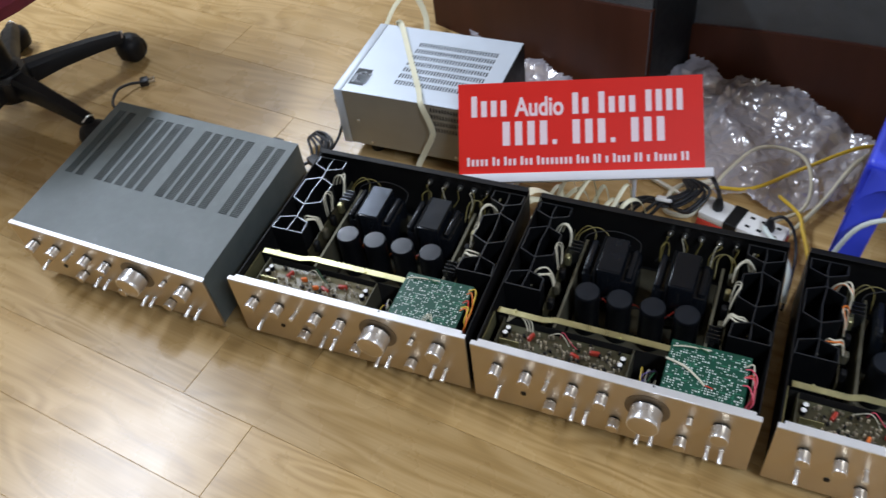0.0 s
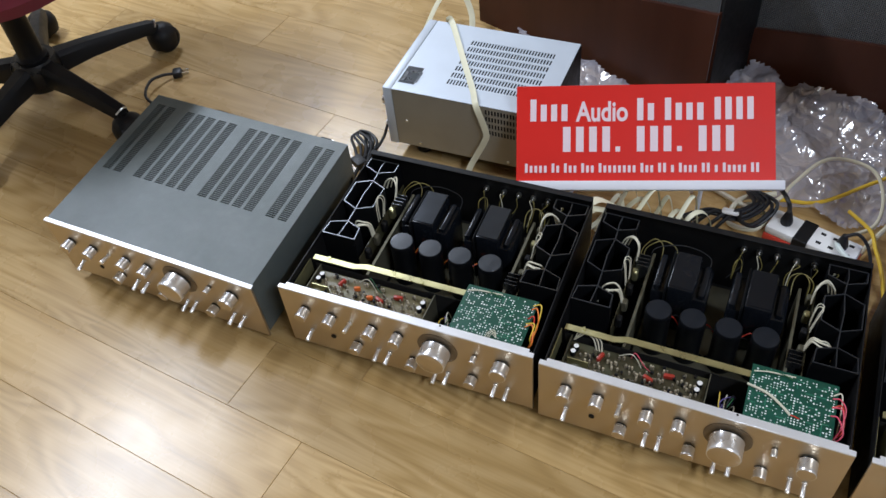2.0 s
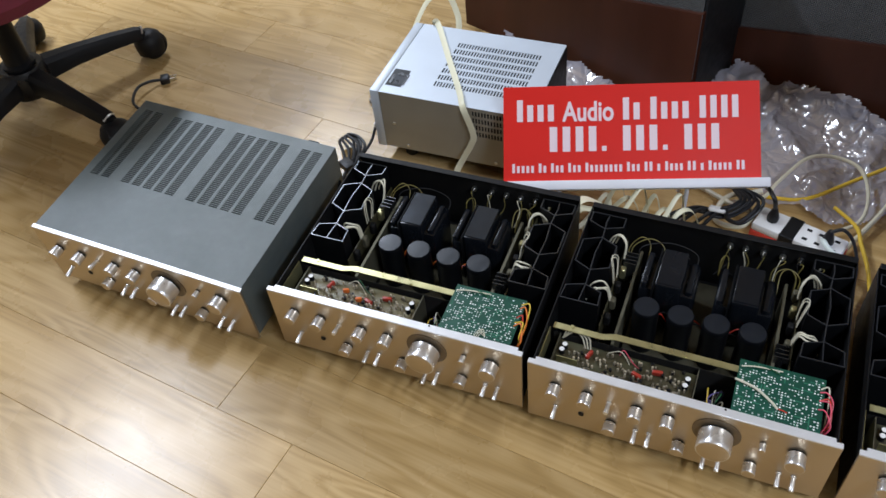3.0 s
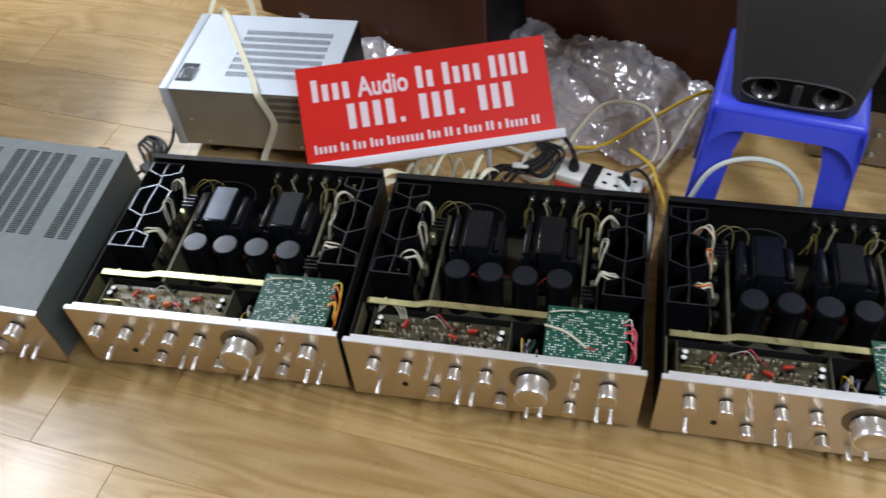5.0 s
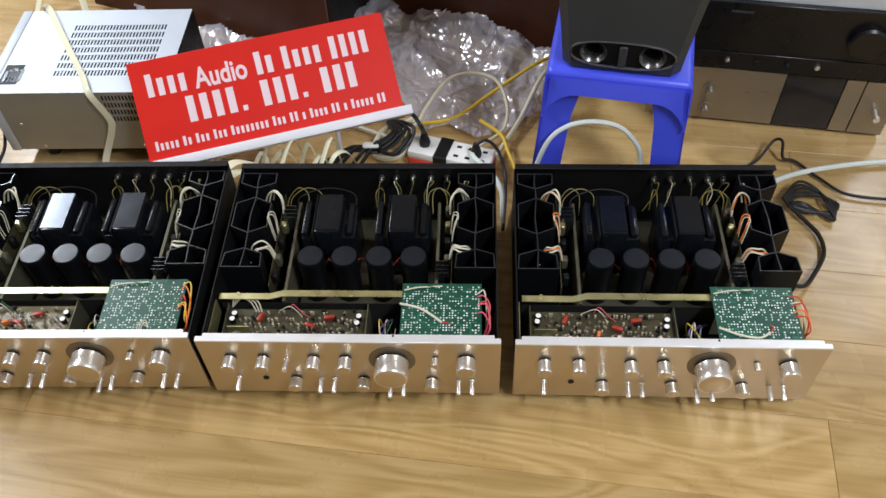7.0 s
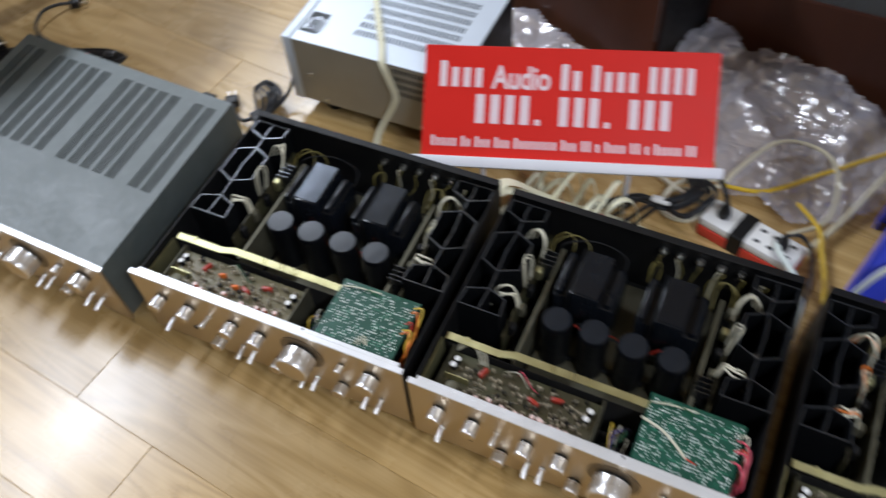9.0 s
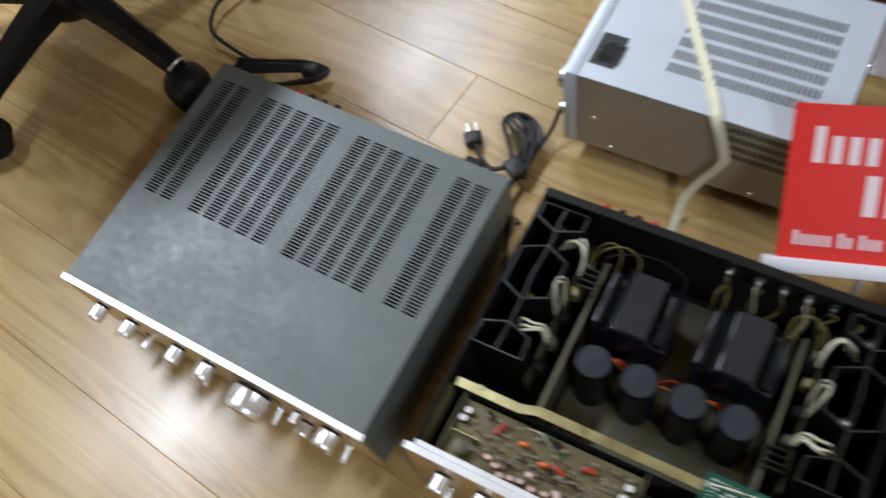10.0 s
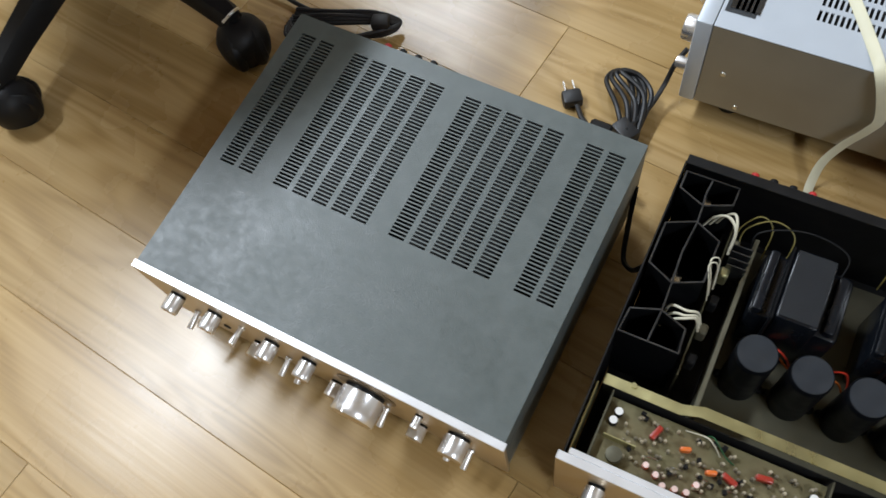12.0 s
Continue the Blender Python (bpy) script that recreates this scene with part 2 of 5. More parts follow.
WOOD = wood_floor()
FILM = clear_film()
MESH = mesh_cloth()
GAP = mat("joint_dust", (0.20, 0.125, 0.055), 0.9)
WHITE = mat("cream_wall_paint", (0.58, 0.56, 0.52), 0.75, vary=0.04, scale=3, bump=0.1, bscale=150)
COVER = mat("slate_grey_paint", (0.096, 0.114, 0.109), 0.42, vary=0.10, scale=110, bump=0.15, bscale=900, rvary=0.12, dust=0.2, dustcol=(0.17, 0.185, 0.185))
BLACK = mat("black_paint", (0.007, 0.007, 0.0075), 0.5, vary=0.35, scale=60, bump=0.1, bscale=500, dust=0.07, dustcol=(0.03, 0.026, 0.023), spec=0.25)
# near-black for insides: the lack of light there is put into the colour
INSIDE = mat("unlit_inside_black", (0.006, 0.0055, 0.005), 0.8, vary=0.3)
GLOSS = mat("black_gloss_plastic", (0.006, 0.006, 0.0065), 0.3, vary=0.3, scale=50, rvary=0.1, spec=0.35)
RUBBER = mat("black_cable", (0.009, 0.009, 0.01), 0.5, vary=0.25, scale=80)
# champagne metal, its colour deepened for the reflected floor and front shade
ALU = mat("floor_tinted_champagne", (0.57, 0.48, 0.355), 0.40, 0.9, vary=0.06, scale=25, bump=0.03, bscale=300, rvary=0.05)
# paler copy for upward faces: light from above is put into the colour
LIP = mat("top_lit_aluminium", (0.86, 0.87, 0.89), 0.36, 0.5, vary=0.05, scale=30, rvary=0.08)
KNOB = mat("turned_aluminium", (0.86, 0.86, 0.87), 0.28, 0.86, vary=0.05, scale=50, rvary=0.06)
TIN = mat("tinned_steel", (0.7, 0.7, 0.68), 0.3, 1.0, vary=0.15, scale=60)
ZINC = mat("yellow_zinc_plate", (0.60, 0.57, 0.30), 0.36, 0.85, vary=0.2, scale=45, dust=0.25, dustcol=(0.3, 0.27, 0.19))
OLIVE = mat("dusty_olive_plate", (0.125, 0.117, 0.078), 0.55, 0.5, vary=0.25, scale=40, dust=0.35, dustcol=(0.11, 0.10, 0.075))
SINK = mat("black_anodised", (0.005, 0.0055, 0.0065), 0.45, vary=0.25, scale=50, spec=0.15)
EDGE_L = mat("grey_rim_metal", (0.11, 0.115, 0.122), 0.3, 0.9, vary=0.2, scale=70)
EDGE_D = mat("dull_anodised_edge", (0.034, 0.036, 0.04), 0.4, 0.4, vary=0.25, scale=70)
CAPB = mat("capacitor_sleeve", (0.005, 0.0055, 0.007), 0.4, vary=0.2, scale=60, spec=0.15)
# lighter than CAPT_B: the tops' reflected sheen is put into the colour
CAPT_A = mat("sheen_capacitor_top", (0.023, 0.028, 0.035), 0.33, vary=0.15, scale=60, bump=0.1)
CAPT_B = mat("dark_capacitor_top", (0.010, 0.012, 0.016), 0.38, vary=0.2, scale=60, spec=0.2, dust=0.05, dustcol=(0.06, 0.066, 0.075))
CORE = mat("black_transformer_paint", (0.006, 0.0075, 0.0105), 0.24, vary=0.2, scale=40, rvary=0.06, spec=0.3)
# lighter copy of CORE: a lamp's reflection is put into the colour
CORE_L = mat("lamp_sheen_blue_black", (0.05, 0.058, 0.07), 0.17, 0.6, vary=0.1, scale=50, rvary=0.04)
GREEN = mat("green_circuit_board", (0.007, 0.066, 0.042), 0.33, vary=0.3, scale=55, bump=0.15, bscale=120)
BROWN = mat("olive_brown_circuit_board", (0.058, 0.05, 0.027), 0.36, vary=0.35, scale=60, bump=0.1, bscale=120, dust=0.4, dustcol=(0.07, 0.085, 0.04))
# dusty olive board, lighter than BROWN: its sheen is partly put into the colour
SHEENPCB = mat("dusty_sheen_circuit_board", (0.17, 0.145, 0.08), 0.27, vary=0.3, scale=60, bump=0.1, bscale=120, dust=0.35, dustcol=(0.10, 0.115, 0.055))
SOLDER = mat("solder", (0.86, 0.89, 0.86), 0.35, 0.15, vary=0.1)
RESIST = mat("beige_resistor", (0.36, 0.31, 0.22), 0.45, vary=0.2, random=0.6)
REDF = mat("red_film_capacitor", (0.36, 0.035, 0.02), 0.35, vary=0.2)
ORANGE = mat("orange_disc", (0.75, 0.17, 0.03), 0.4, vary=0.15)
CREAMC = mat("white_sleeved_wire", (0.66, 0.63, 0.49), 0.5, vary=0.1)
PINK = mat("pink_wire", (0.7, 0.09, 0.14), 0.4)
REDW = mat("red_wire", (0.55, 0.04, 0.02), 0.4)
ORW = mat("orange_wire", (0.75, 0.2, 0.03), 0.4)
YELW = mat("yellow_wire", (0.72, 0.5, 0.05), 0.4)
GRNW = mat("green_wire", (0.02, 0.11, 0.04), 0.45)
BLUW = mat("violet_wire", (0.14, 0.11, 0.3), 0.4)
OLVW = mat("dull_yellow_wire", (0.20, 0.165, 0.045), 0.5)
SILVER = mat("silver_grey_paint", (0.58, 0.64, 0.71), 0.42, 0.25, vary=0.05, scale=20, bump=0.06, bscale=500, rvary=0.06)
# darker copy of SILVER: the shade on the sides is put into the colour
SILSIDE = mat("shaded_silver_side", (0.35, 0.325, 0.265), 0.45, 0.4, vary=0.1, scale=20, bump=0.05, bscale=500)
STRAP = mat("cream_packing_strap", (0.72, 0.69, 0.50), 0.45, vary=0.1, scale=30, bump=0.1)
SIGNR = mat("red_sign_vinyl", (0.68, 0.02, 0.013), 0.45, spec=0.2, vary=0.06, scale=12, rvary=0.08)
SIGNW = mat("white_sign_plastic", (0.78, 0.78, 0.82), 0.45, vary=0.05, scale=12)
SIGNT = mat("pale_pink_lettering", (0.80, 0.64, 0.68), 0.5, vary=0.03)
BLUE = mat("blue_stool_plastic", (0.062, 0.092, 0.78), 0.36, vary=0.08, scale=14, bump=0.08, bscale=300)
SPK = mat("charcoal_speaker_plastic", (0.028, 0.032, 0.036), 0.6, vary=0.12, scale=80, bump=0.2, bscale=900)
MAHOG = mat("dark_mahogany", (0.062, 0.021, 0.012), 0.4, vary=0.35, scale=14, stretch=(1, 1, 0.12), rvary=0.1, spec=0.25)
MAROON = mat("maroon_fabric", (0.16, 0.02, 0.035), 0.85, vary=0.15, scale=90, bump=0.3, bscale=600)
YEL = mat("yellow_cable", (0.78, 0.52, 0.04), 0.4, vary=0.08)
CREAM = mat("cream_cable", (0.66, 0.62, 0.46), 0.45, vary=0.08)
GREYC = mat("pale_grey_cable", (0.68, 0.74, 0.69), 0.45, vary=0.08)
STRIPW = mat("white_power_strip_plastic", (0.78, 0.77, 0.74), 0.4, vary=0.06)
STRIPR = mat("red_power_strip_plastic", (0.6, 0.05, 0.03), 0.4, vary=0.06)
GOLDF = mat("bronze_brushed_panel", (0.34, 0.30, 0.24), 0.36, 0.8, vary=0.06, scale=30, stretch=(1, 1, 14))
DIALG = mat("dark_dial_glass", (0.02, 0.02, 0.022), 0.15, vary=0.3, scale=12)
PORT = mat("satin_black_chrome", (0.15, 0.15, 0.155), 0.25, 0.85, vary=0.1, scale=40, rvary=0.05)
REDP = mat("red_terminal", (0.5, 0.03, 0.03), 0.35)

# ---- room ----
TH = math.atan(-0.115)
ROOM = (-4.4, -3.2, 3.6, 4.6)
x0, y0, x1, y1 = ROOM
floor = solo("floor", bx(B(), x0, y0, -0.12, x1, y1, -0.0125), GAP, "glossy honey oak laminate plank floor", "floor", kind="structure")
# unseen walls and ceiling close the room; their tone sets the bounced light
solo("ceiling", bx(B(), x0, y0, 2.7, x1, y1, 2.8), WHITE, "plain cream ceiling, unseen, added to close the room and bounce light", "ceiling", kind="structure")
solo("wall_west", bx(B(), x0 - 0.1, y0 - 0.1, -0.12, x0, y1 + 0.1, 2.8), WHITE, "plain cream wall, unseen, added to close the room and bounce light", "wall", kind="structure")
solo("wall_east", bx(B(), x1, y0 - 0.1, -0.12, x1 + 0.1, y1 + 0.1, 2.8), WHITE, "plain cream wall, unseen, added to close the room and bounce light", "wall", kind="structure")
solo("wall_south", bx(B(), x0, y0 - 0.1, -0.12, x1, y0, 2.8), WHITE, "plain cream wall, unseen, added to close the room and bounce light", "wall", kind="structure")
solo("wall_north", bx(B(), x0, y1, -0.12, x1, y1 + 0.1, 2.8), WHITE, "plain cream wall, unseen, added to close the room and bounce light", "wall", kind="structure")
# fittings stay out of view; the last only covers the added fill
for lx, ly, watts in LAMPS:
    t = thing("ceiling_or_fill_fitting", pose(lx, ly, 2.7), "long white ceiling fitting, out of view, over a lamp or added fill", "ceiling light", "ceiling lights")
    part("housing", bx(B(), -0.17, -0.62, -0.045, 0.17, 0.62, 0.0, 0.006), WHITE, t)

# ---- amplifiers ----
UP = [(0.0425, 0.0085, 0.022), (0.0905, 0.0085, 0.022), (0.163, 0.0085, 0.022), (0.2085, 0.0085, 0.022), (0.381, 0.0115, 0.024)]
LOW = [(0.129, 0.0085, 0.017), (0.2295, 0.0085, 0.017), (0.330, 0.0085, 0.017)]
LEV = [(0.0445, 0.064), (0.1235, 0.114), (0.1665, 0.061), (0.1865, 0.061), (0.268, 0.047), (0.2885, 0.053), (0.3695, 0.059), (0.3895, 0.059)]


def knob_mesh(name, r, h, flutes=22):
    """A turned knob with a fluted side, a plain front band and a shallow dished face."""
    bm = B()
    turn = Matrix.Rotation(radians(90), 4, "X")
    seg = flutes * 2
    rings = []
    for rr, z, wave in ((1.0, h * 0.14, 0), (1.0, h * 0.18, 1), (1.0, h * 0.70, 1), (1.0, h * 0.74, 0), (1.0, h * 0.96, 0), (0.96, h, 0), (0.8, h, 0), (0.74, h * 0.97, 0)):
        rings.append([bm.verts.new(turn @ Vector((rr * r * (1 - 0.025 * wave * (k % 2)) * math.cos(2 * math.pi * k / seg), rr * r * (1 - 0.025 * wave * (k % 2)) * math.sin(2 * math.pi * k / seg), z))) for k in range(seg)])
    for a, b in zip(rings, rings[1:]):
        for k in range(seg):
            bm.faces.new((a[k], a[(k + 1) % seg], b[(k + 1) % seg], b[k]))
    bm.faces.new(list(reversed(rings[0]))), bm.faces.new(rings[-1])
    bx(bm, -0.0006, -h - 0.0003, 0, 0.0006, -h * 0.72, r + 0.0003)
    return to_mesh(name, bm, KNOB)


def ring_mesh(r, h):
    return to_mesh("base_ring", lathe(B(), [(r * 0.9, 0), (r * 0.9, h * 0.145), (r * 0.5, h * 0.145)], 26, Matrix.Rotation(radians(90), 4, "X")), BLACK)


RINGS, FACES = {}, {}


def knob(parent, name, me, m):
    ob = put_mesh(name, me, parent, m)
    if me.name not in RINGS:
        e = max(abs(v.co.x) for v in me.vertices), max(-v.co.y for v in me.vertices)
        RINGS[me.name] = ring_mesh(*e)
        # added disc: the floor's brown reflection on the face is put into its colour
        FACES[me.name] = to_mesh("face", lathe(B(), [(e[0] * 0.93, e[1] - 0.0004), (e[0] * 0.9, e[1] + 0.0001), (e[0] * 0.3, e[1] + 0.0004)], 26, Matrix.Rotation(radians(90), 4, "X")), ALU)
    put_mesh("base_ring", RINGS[me.name], ob, Matrix.Identity(4), "black recess ring")
    put_mesh("face", FACES[me.name], ob, Matrix.Identity(4), "front face disc in the brown of the reflected floor")
    return ob


K_SMALL, K_MID, K_LOW, K_TINY = knob_mesh("knob", 0.0096, 0.021), knob_mesh("knob", 0.0132, 0.023, 28), knob_mesh("knob", 0.0094, 0.018), knob_mesh("knob", 0.0046, 0.014, 12)
K_BIG = knob_mesh("volume_knob", 0.0238, 0.031, 40)
bm = B()
lathe(bm, [(0.0042, 0), (0.0042, 0.0025), (0.0030, 0.003), (0.0033, 0.010), (0.0038, 0.0205), (0.0034, 0.022)], 14, Matrix.Rotation(radians(90), 4, "X"))
LEVER = to_mesh("lever_switch", bm, KNOB)
bm = B()
lathe(bm, [(0.0335, 0), (0.0335, 0.0012), (0.032, 0.0016)], 40, Matrix.Rotation(radians(90), 4, "X"))
DIAL = to_mesh("dial_ring", bm, mat("dark_brown_scale_ring", (0.17, 0.13, 0.085), 0.4, 0.5))


def front(amp, drop=lambda x, y: 0.0):
    bm = B()
    bx(bm, 0, 0, 0.02, 0.43, 0.005, 0.158, 0.0008)
    part("front_panel", bm, ALU, amp, "champagne brushed aluminium front panel, floor reflection in its colour")
    bm = B()
    bx(bm, 0, 0.0, 0.1575, 0.43, 0.0085, 0.1605, 0.0006)
    bx(bm, 0.009, 0.0088, 0.1535, 0.421, 0.0150, 0.1585, 0.0006)
    part("top_lip", bm, LIP, amp, "aluminium top edge, paled for the light from above")
    for k, (x, r, h) in enumerate(UP):
        knob(amp, "knob", K_MID if r > 0.01 else K_SMALL, pose(x, 0, 0.118, 0, (17 * k) % 60 - 30, 0))
    for k, (x, r, h) in enumerate(LOW):
        knob(amp, "knob", K_LOW, pose(x, 0, 0.060, 0, 15 - 20 * k, 0))
    knob(amp, "knob", K_TINY, pose(0.337, 0, 0.121))
    knob(amp, "volume_knob", K_BIG, pose(0.2755, -0.0014, 0.115, 0, -14, 0))
    put_mesh("dial_ring", DIAL, amp, pose(0.2755, 0, 0.115))
    for x, z in LEV:
        put_mesh("lever_switch", LEVER, amp, pose(x, 0, z, 12 if z < 0.1 else -8, 0, 0))
    part("headphone_jack", lathe(B(), [(0.0045, 0), (0.0045, 0.0015), (0.0025, 0.0018)], 16, pose(0.084, 0, 0.062, 90)), BLACK, amp, "small black socket")
    part("panel_screw", lathe(B(), [(0.0016, 0), (0.0016, 0.0006)], 10, pose(0.279, 0.0118, 0.1585)), BLACK, amp)
    for fx in (0.05, 0.38):
        for fy in (0.05, 0.31):
            d = drop(fx, fy)
            part("foot", lathe(B(), [(0.014, -d), (0.016, 0.004 - d), (0.015, 0.021)], 18, pose(fx, fy, 0)), BLACK, amp)


def terminals(amp, xs, cols):
    for x, c in zip(xs, cols):
        bm = B()
        lathe(bm, [(0.0025, 0), (0.0025, 0.005), (0.0044, 0.006), (0.0048, 0.014), (0.004, 0.0165)], 12, pose(x, 0.352, 0.131, -90))
        part("terminal_post", bm, REDP if c else BLACK, amp, "red binding post" if c else "black binding post")


def closed_amp(m):
    amp = thing("amplifier", m, "silver-fronted amplifier with slotted slate grey metal cover on floor", "amplifier", "row of amplifiers")
    front(amp, lambda x, y: (m @ Vector((x, y, 0))).z)
    cols, g, p = [], 0.0205, 0.0242
    x = 0.0155
    for n in (2, 5, 5, 2):
        for k in range(n):
            cols.append((x + 0.003, x + p - 0.003))
            x += p
        x += g
    rows = [(0.1462 + 0.00435 * k, 0.1462 + 0.00435 * k + 0.0027) for k in range(42)]
    xs = sorted({0.0025, 0.4275, *[v for c in cols for v in c]})
    ys = sorted({0.0088, 0.3505, *[v for r in rows for v in r]})
    ci, ri = {xs.index(c[0]) for c in cols}, {ys.index(r[0]) for r in rows}
    bm = B()
    perforated(bm, xs, ys, {(i, j) for i in ci for j in ri}, 0.1595, 0.0016)
    for xa in (0.0025, 0.4259):
        part("side_cover", bx(B(), xa, 0.0055, 0.026, xa + 0.0016, 0.35, 0.1588), COVER, amp)
    part("cover", bm, COVER, amp, "slate grey sheet metal cover with vent slots")
    # solid near-black block below the slots stands in for the unlit inside
    part("chassis", bx(B(), 0.009, 0.012, 0.022, 0.421, 0.346, 0.138), INSIDE, amp)
    part("back_panel", bx(B(), 0.008, 0.3508, 0.022, 0.422, 0.3525, 0.15), BLACK, amp)
    terminals(amp, (0.105, 0.125, 0.145, 0.165), (1, 0, 0, 0))
    part("socket_block", bx(B(), 0.36, 0.352, 0.12, 0.385, 0.366, 0.148, 0.003), BLACK, amp)
    return amp


HEX = [
    [(0, 0.336), (0.056, 0.336), (0.056, 0.315), (0.028, 0.303), (0, 0.315)],
    [(0.028, 0.283), (0.056, 0.270), (0.056, 0.222), (0.028, 0.209), (0, 0.222), (0, 0.270)],
    [(0.028, 0.178), (0.056, 0.168), (0.058, 0.142), (-0.002, 0.142), (0, 0.168)],
]
WEB = [(0.028, 0.336), (0.0265, 0.318), (0.028, 0.303), (0.029, 0.283), (0.026, 0.246), (0.028, 0.209), (0.029, 0.178), (0.027, 0.142)]


def bent_wall(bm, pts, w, z0, z1, loop=False):
    """An upright sheet of width w that follows a bent or closed line with mitred corners."""
    p = [Vector(q) for q in pts]
    n = len(p)
    rows = []
    for k in range(n):
        a = p[k - 1] if loop or k else p[k]
        b = p[(k + 1) % n] if loop or k < n - 1 else p[k]
        d0, d1 = (p[k] - a), (b - p[k])
        d0 = d0.normalized() if d0.length else d1.normalized()
        d1 = d1.normalized() if d1.length else d0
        n0, n1 = Vector((-d0.y, d0.x)), Vector((-d1.y, d1.x))
        mid = (n0 + n1).normalized()
        off = mid * (w / 2 / max(0.4, mid.dot(n0)))
        rows.append([bm.verts.new((*q, z)) for q, z in ((p[k] - off, z0), (p[k] + off, z0), (p[k] + off, z1), (p[k] - off, z1))])
    for k in range(n if loop else n - 1):
        a, b = rows[k], rows[(k + 1) % n]
        for e in range(4):
            bm.faces.new((a[e], b[e], b[(e + 1) % 4], a[(e + 1) % 4]))
    if not loop:
        bm.faces.new(rows[0]), bm.faces.new(list(reversed(rows[-1])))
    return bm


def heat_sink(amp, xs, flip, light):
    f = (lambda q: (xs - q[0], q[1])) if flip else (lambda q: (xs + q[0], q[1]))
    # rim strips are paler than the sink: the edge glint is in their colour
    edge, words = (EDGE_L, "pale upper edge strip that carries the glint") if light else (EDGE_D, "dull grey upper edge")
    web = [f(q) for q in WEB]
    sink = part("heat_sink", bent_wall(B(), web, 0.0019, 0.03, 0.1455), SINK, amp, "black hexagonal-cell heat sink")
    part("rim", bent_wall(B(), web, 0.0016, 0.1456, 0.1463), edge, sink, words)
    for k, h in enumerate(HEX):
        pts = [f(q) for q in h]
        part("cell", bent_wall(B(), pts, 0.0019, 0.0302, 0.1462, True), SINK, sink)
        part("rim", bent_wall(B(), pts, 0.0016, 0.1464, 0.1472, True), edge, sink, words)
    for y in (0.30, 0.205):
        part("power_transistor", lathe(B(), [(0.0105, 0), (0.0105, 0.003), (0.0075, 0.0035), (0.0075, 0.008), (0.006, 0.0088)], 16, pose(*f((0.026, y + 0.02)), 0.118, 0, 90 if not flip else -90, 0)), TIN, sink, "dull metal can transistor")


bm = B()
lathe(bm, [(0.0205, 0), (0.0205, 0.084), (0.0208, 0.086), (0.0208, 0.092), (0.0195, 0.0945)], 32)
CAP_BODY = to_mesh("sleeve", bm, CAPB)


def cap_top(material):
    bm = B()
    lathe(bm, [(0.0192, 0.0942), (0.0192, 0.0948), (0.0188, 0.0952), (0.006, 0.0955)], 32)
    return to_mesh("cap_top", bm, material)


TOP_A, TOP_B = cap_top(CAPT_A), cap_top(CAPT_B)


def transformer(amp, x, light):
    t = part("transformer", bx(B(), x, 0.222, 0.03, x + 0.088, 0.296, 0.118, 0.006, 2), CORE, amp, "black painted power transformer")
    part("bell_cover", bx(B(), x + 0.024, 0.218, 0.032, x + 0.066, 0.299, 0.139, 0.005, 2), CORE, t)
    part("end_frame", bx(B(), x + 0.002, 0.224, 0.032, x + 0.012, 0.294, 0.128, 0.003, 2), CORE, t)
    part("coil_end", bx(B(), x + 0.071, 0.226, 0.032, x + 0.083, 0.292, 0.126, 0.004, 2), CORE, t)
    # thin top sheet; with light set, its colour carries the lamp reflection
    part("top_plate", bx(B(), x + 0.0265, 0.2215, 0.1392, x + 0.0635, 0.2955, 0.1397), CORE_L if light else CORE, t, "blue-black top, lightened for the lamp's reflection" if light else "")
    part("flange", bx(B(), x + 0.0205, 0.2165, 0.032, x + 0.0235, 0.3005, 0.136, 0.001), SINK, t)


bm = B()
lathe(bm, [(0.0042, 0), (0.0044, 0.001), (0.0044, 0.010), (0.004, 0.0105)], 14)
ELCO = to_mesh("electrolytic_capacitor", bm, CAPB)
bm = B()
lathe(bm, [(0.0040, 0.0105), (0.0039, 0.0109)], 14)
ELTOP = to_mesh("aluminium_top", bm, STRIPW)
ELRED = to_mesh("aluminium_top", lathe(B(), [(0.0031, 0.0001), (0.0029, 0.0006)], 12), mat("pink_white_top", (0.90, 0.66, 0.60), 0.4))
RBODY = to_mesh("resistor", lathe(B(), [(0.0006, 0), (0.0016, 0.0008), (0.0016, 0.0075), (0.0006, 0.0085)], 8), RESIST)
TANT = to_mesh("small_capacitor", lathe(B(), [(0.0028, 0), (0.0031, 0.0008), (0.0031, 0.0085), (0.0028, 0.0092)], 12), mat("salmon_sleeve", (0.70, 0.12, 0.05), 0.4))
FILMC = to_mesh("film_capacitor", bx(B(), -0.008, -0.003, 0, 0.008, 0.003, 0.009, 0.002, 2), REDF)
DISC = to_mesh("disc_capacitor", bx(B(), -0.0055, -0.0025, 0, 0.0055, 0.0025, 0.010, 0.0022, 2), ORANGE)
TRANS = to_mesh("transistor", bx(B(), -0.0024, -0.0018, 0.002, 0.0024, 0.0018, 0.008, 0.0006), BLACK)
BRKT = to_mesh("bracket", bx(B(), -0.004, -0.0006, 0, 0.004, 0.0006, 0.02, 0.0004), ZINC)


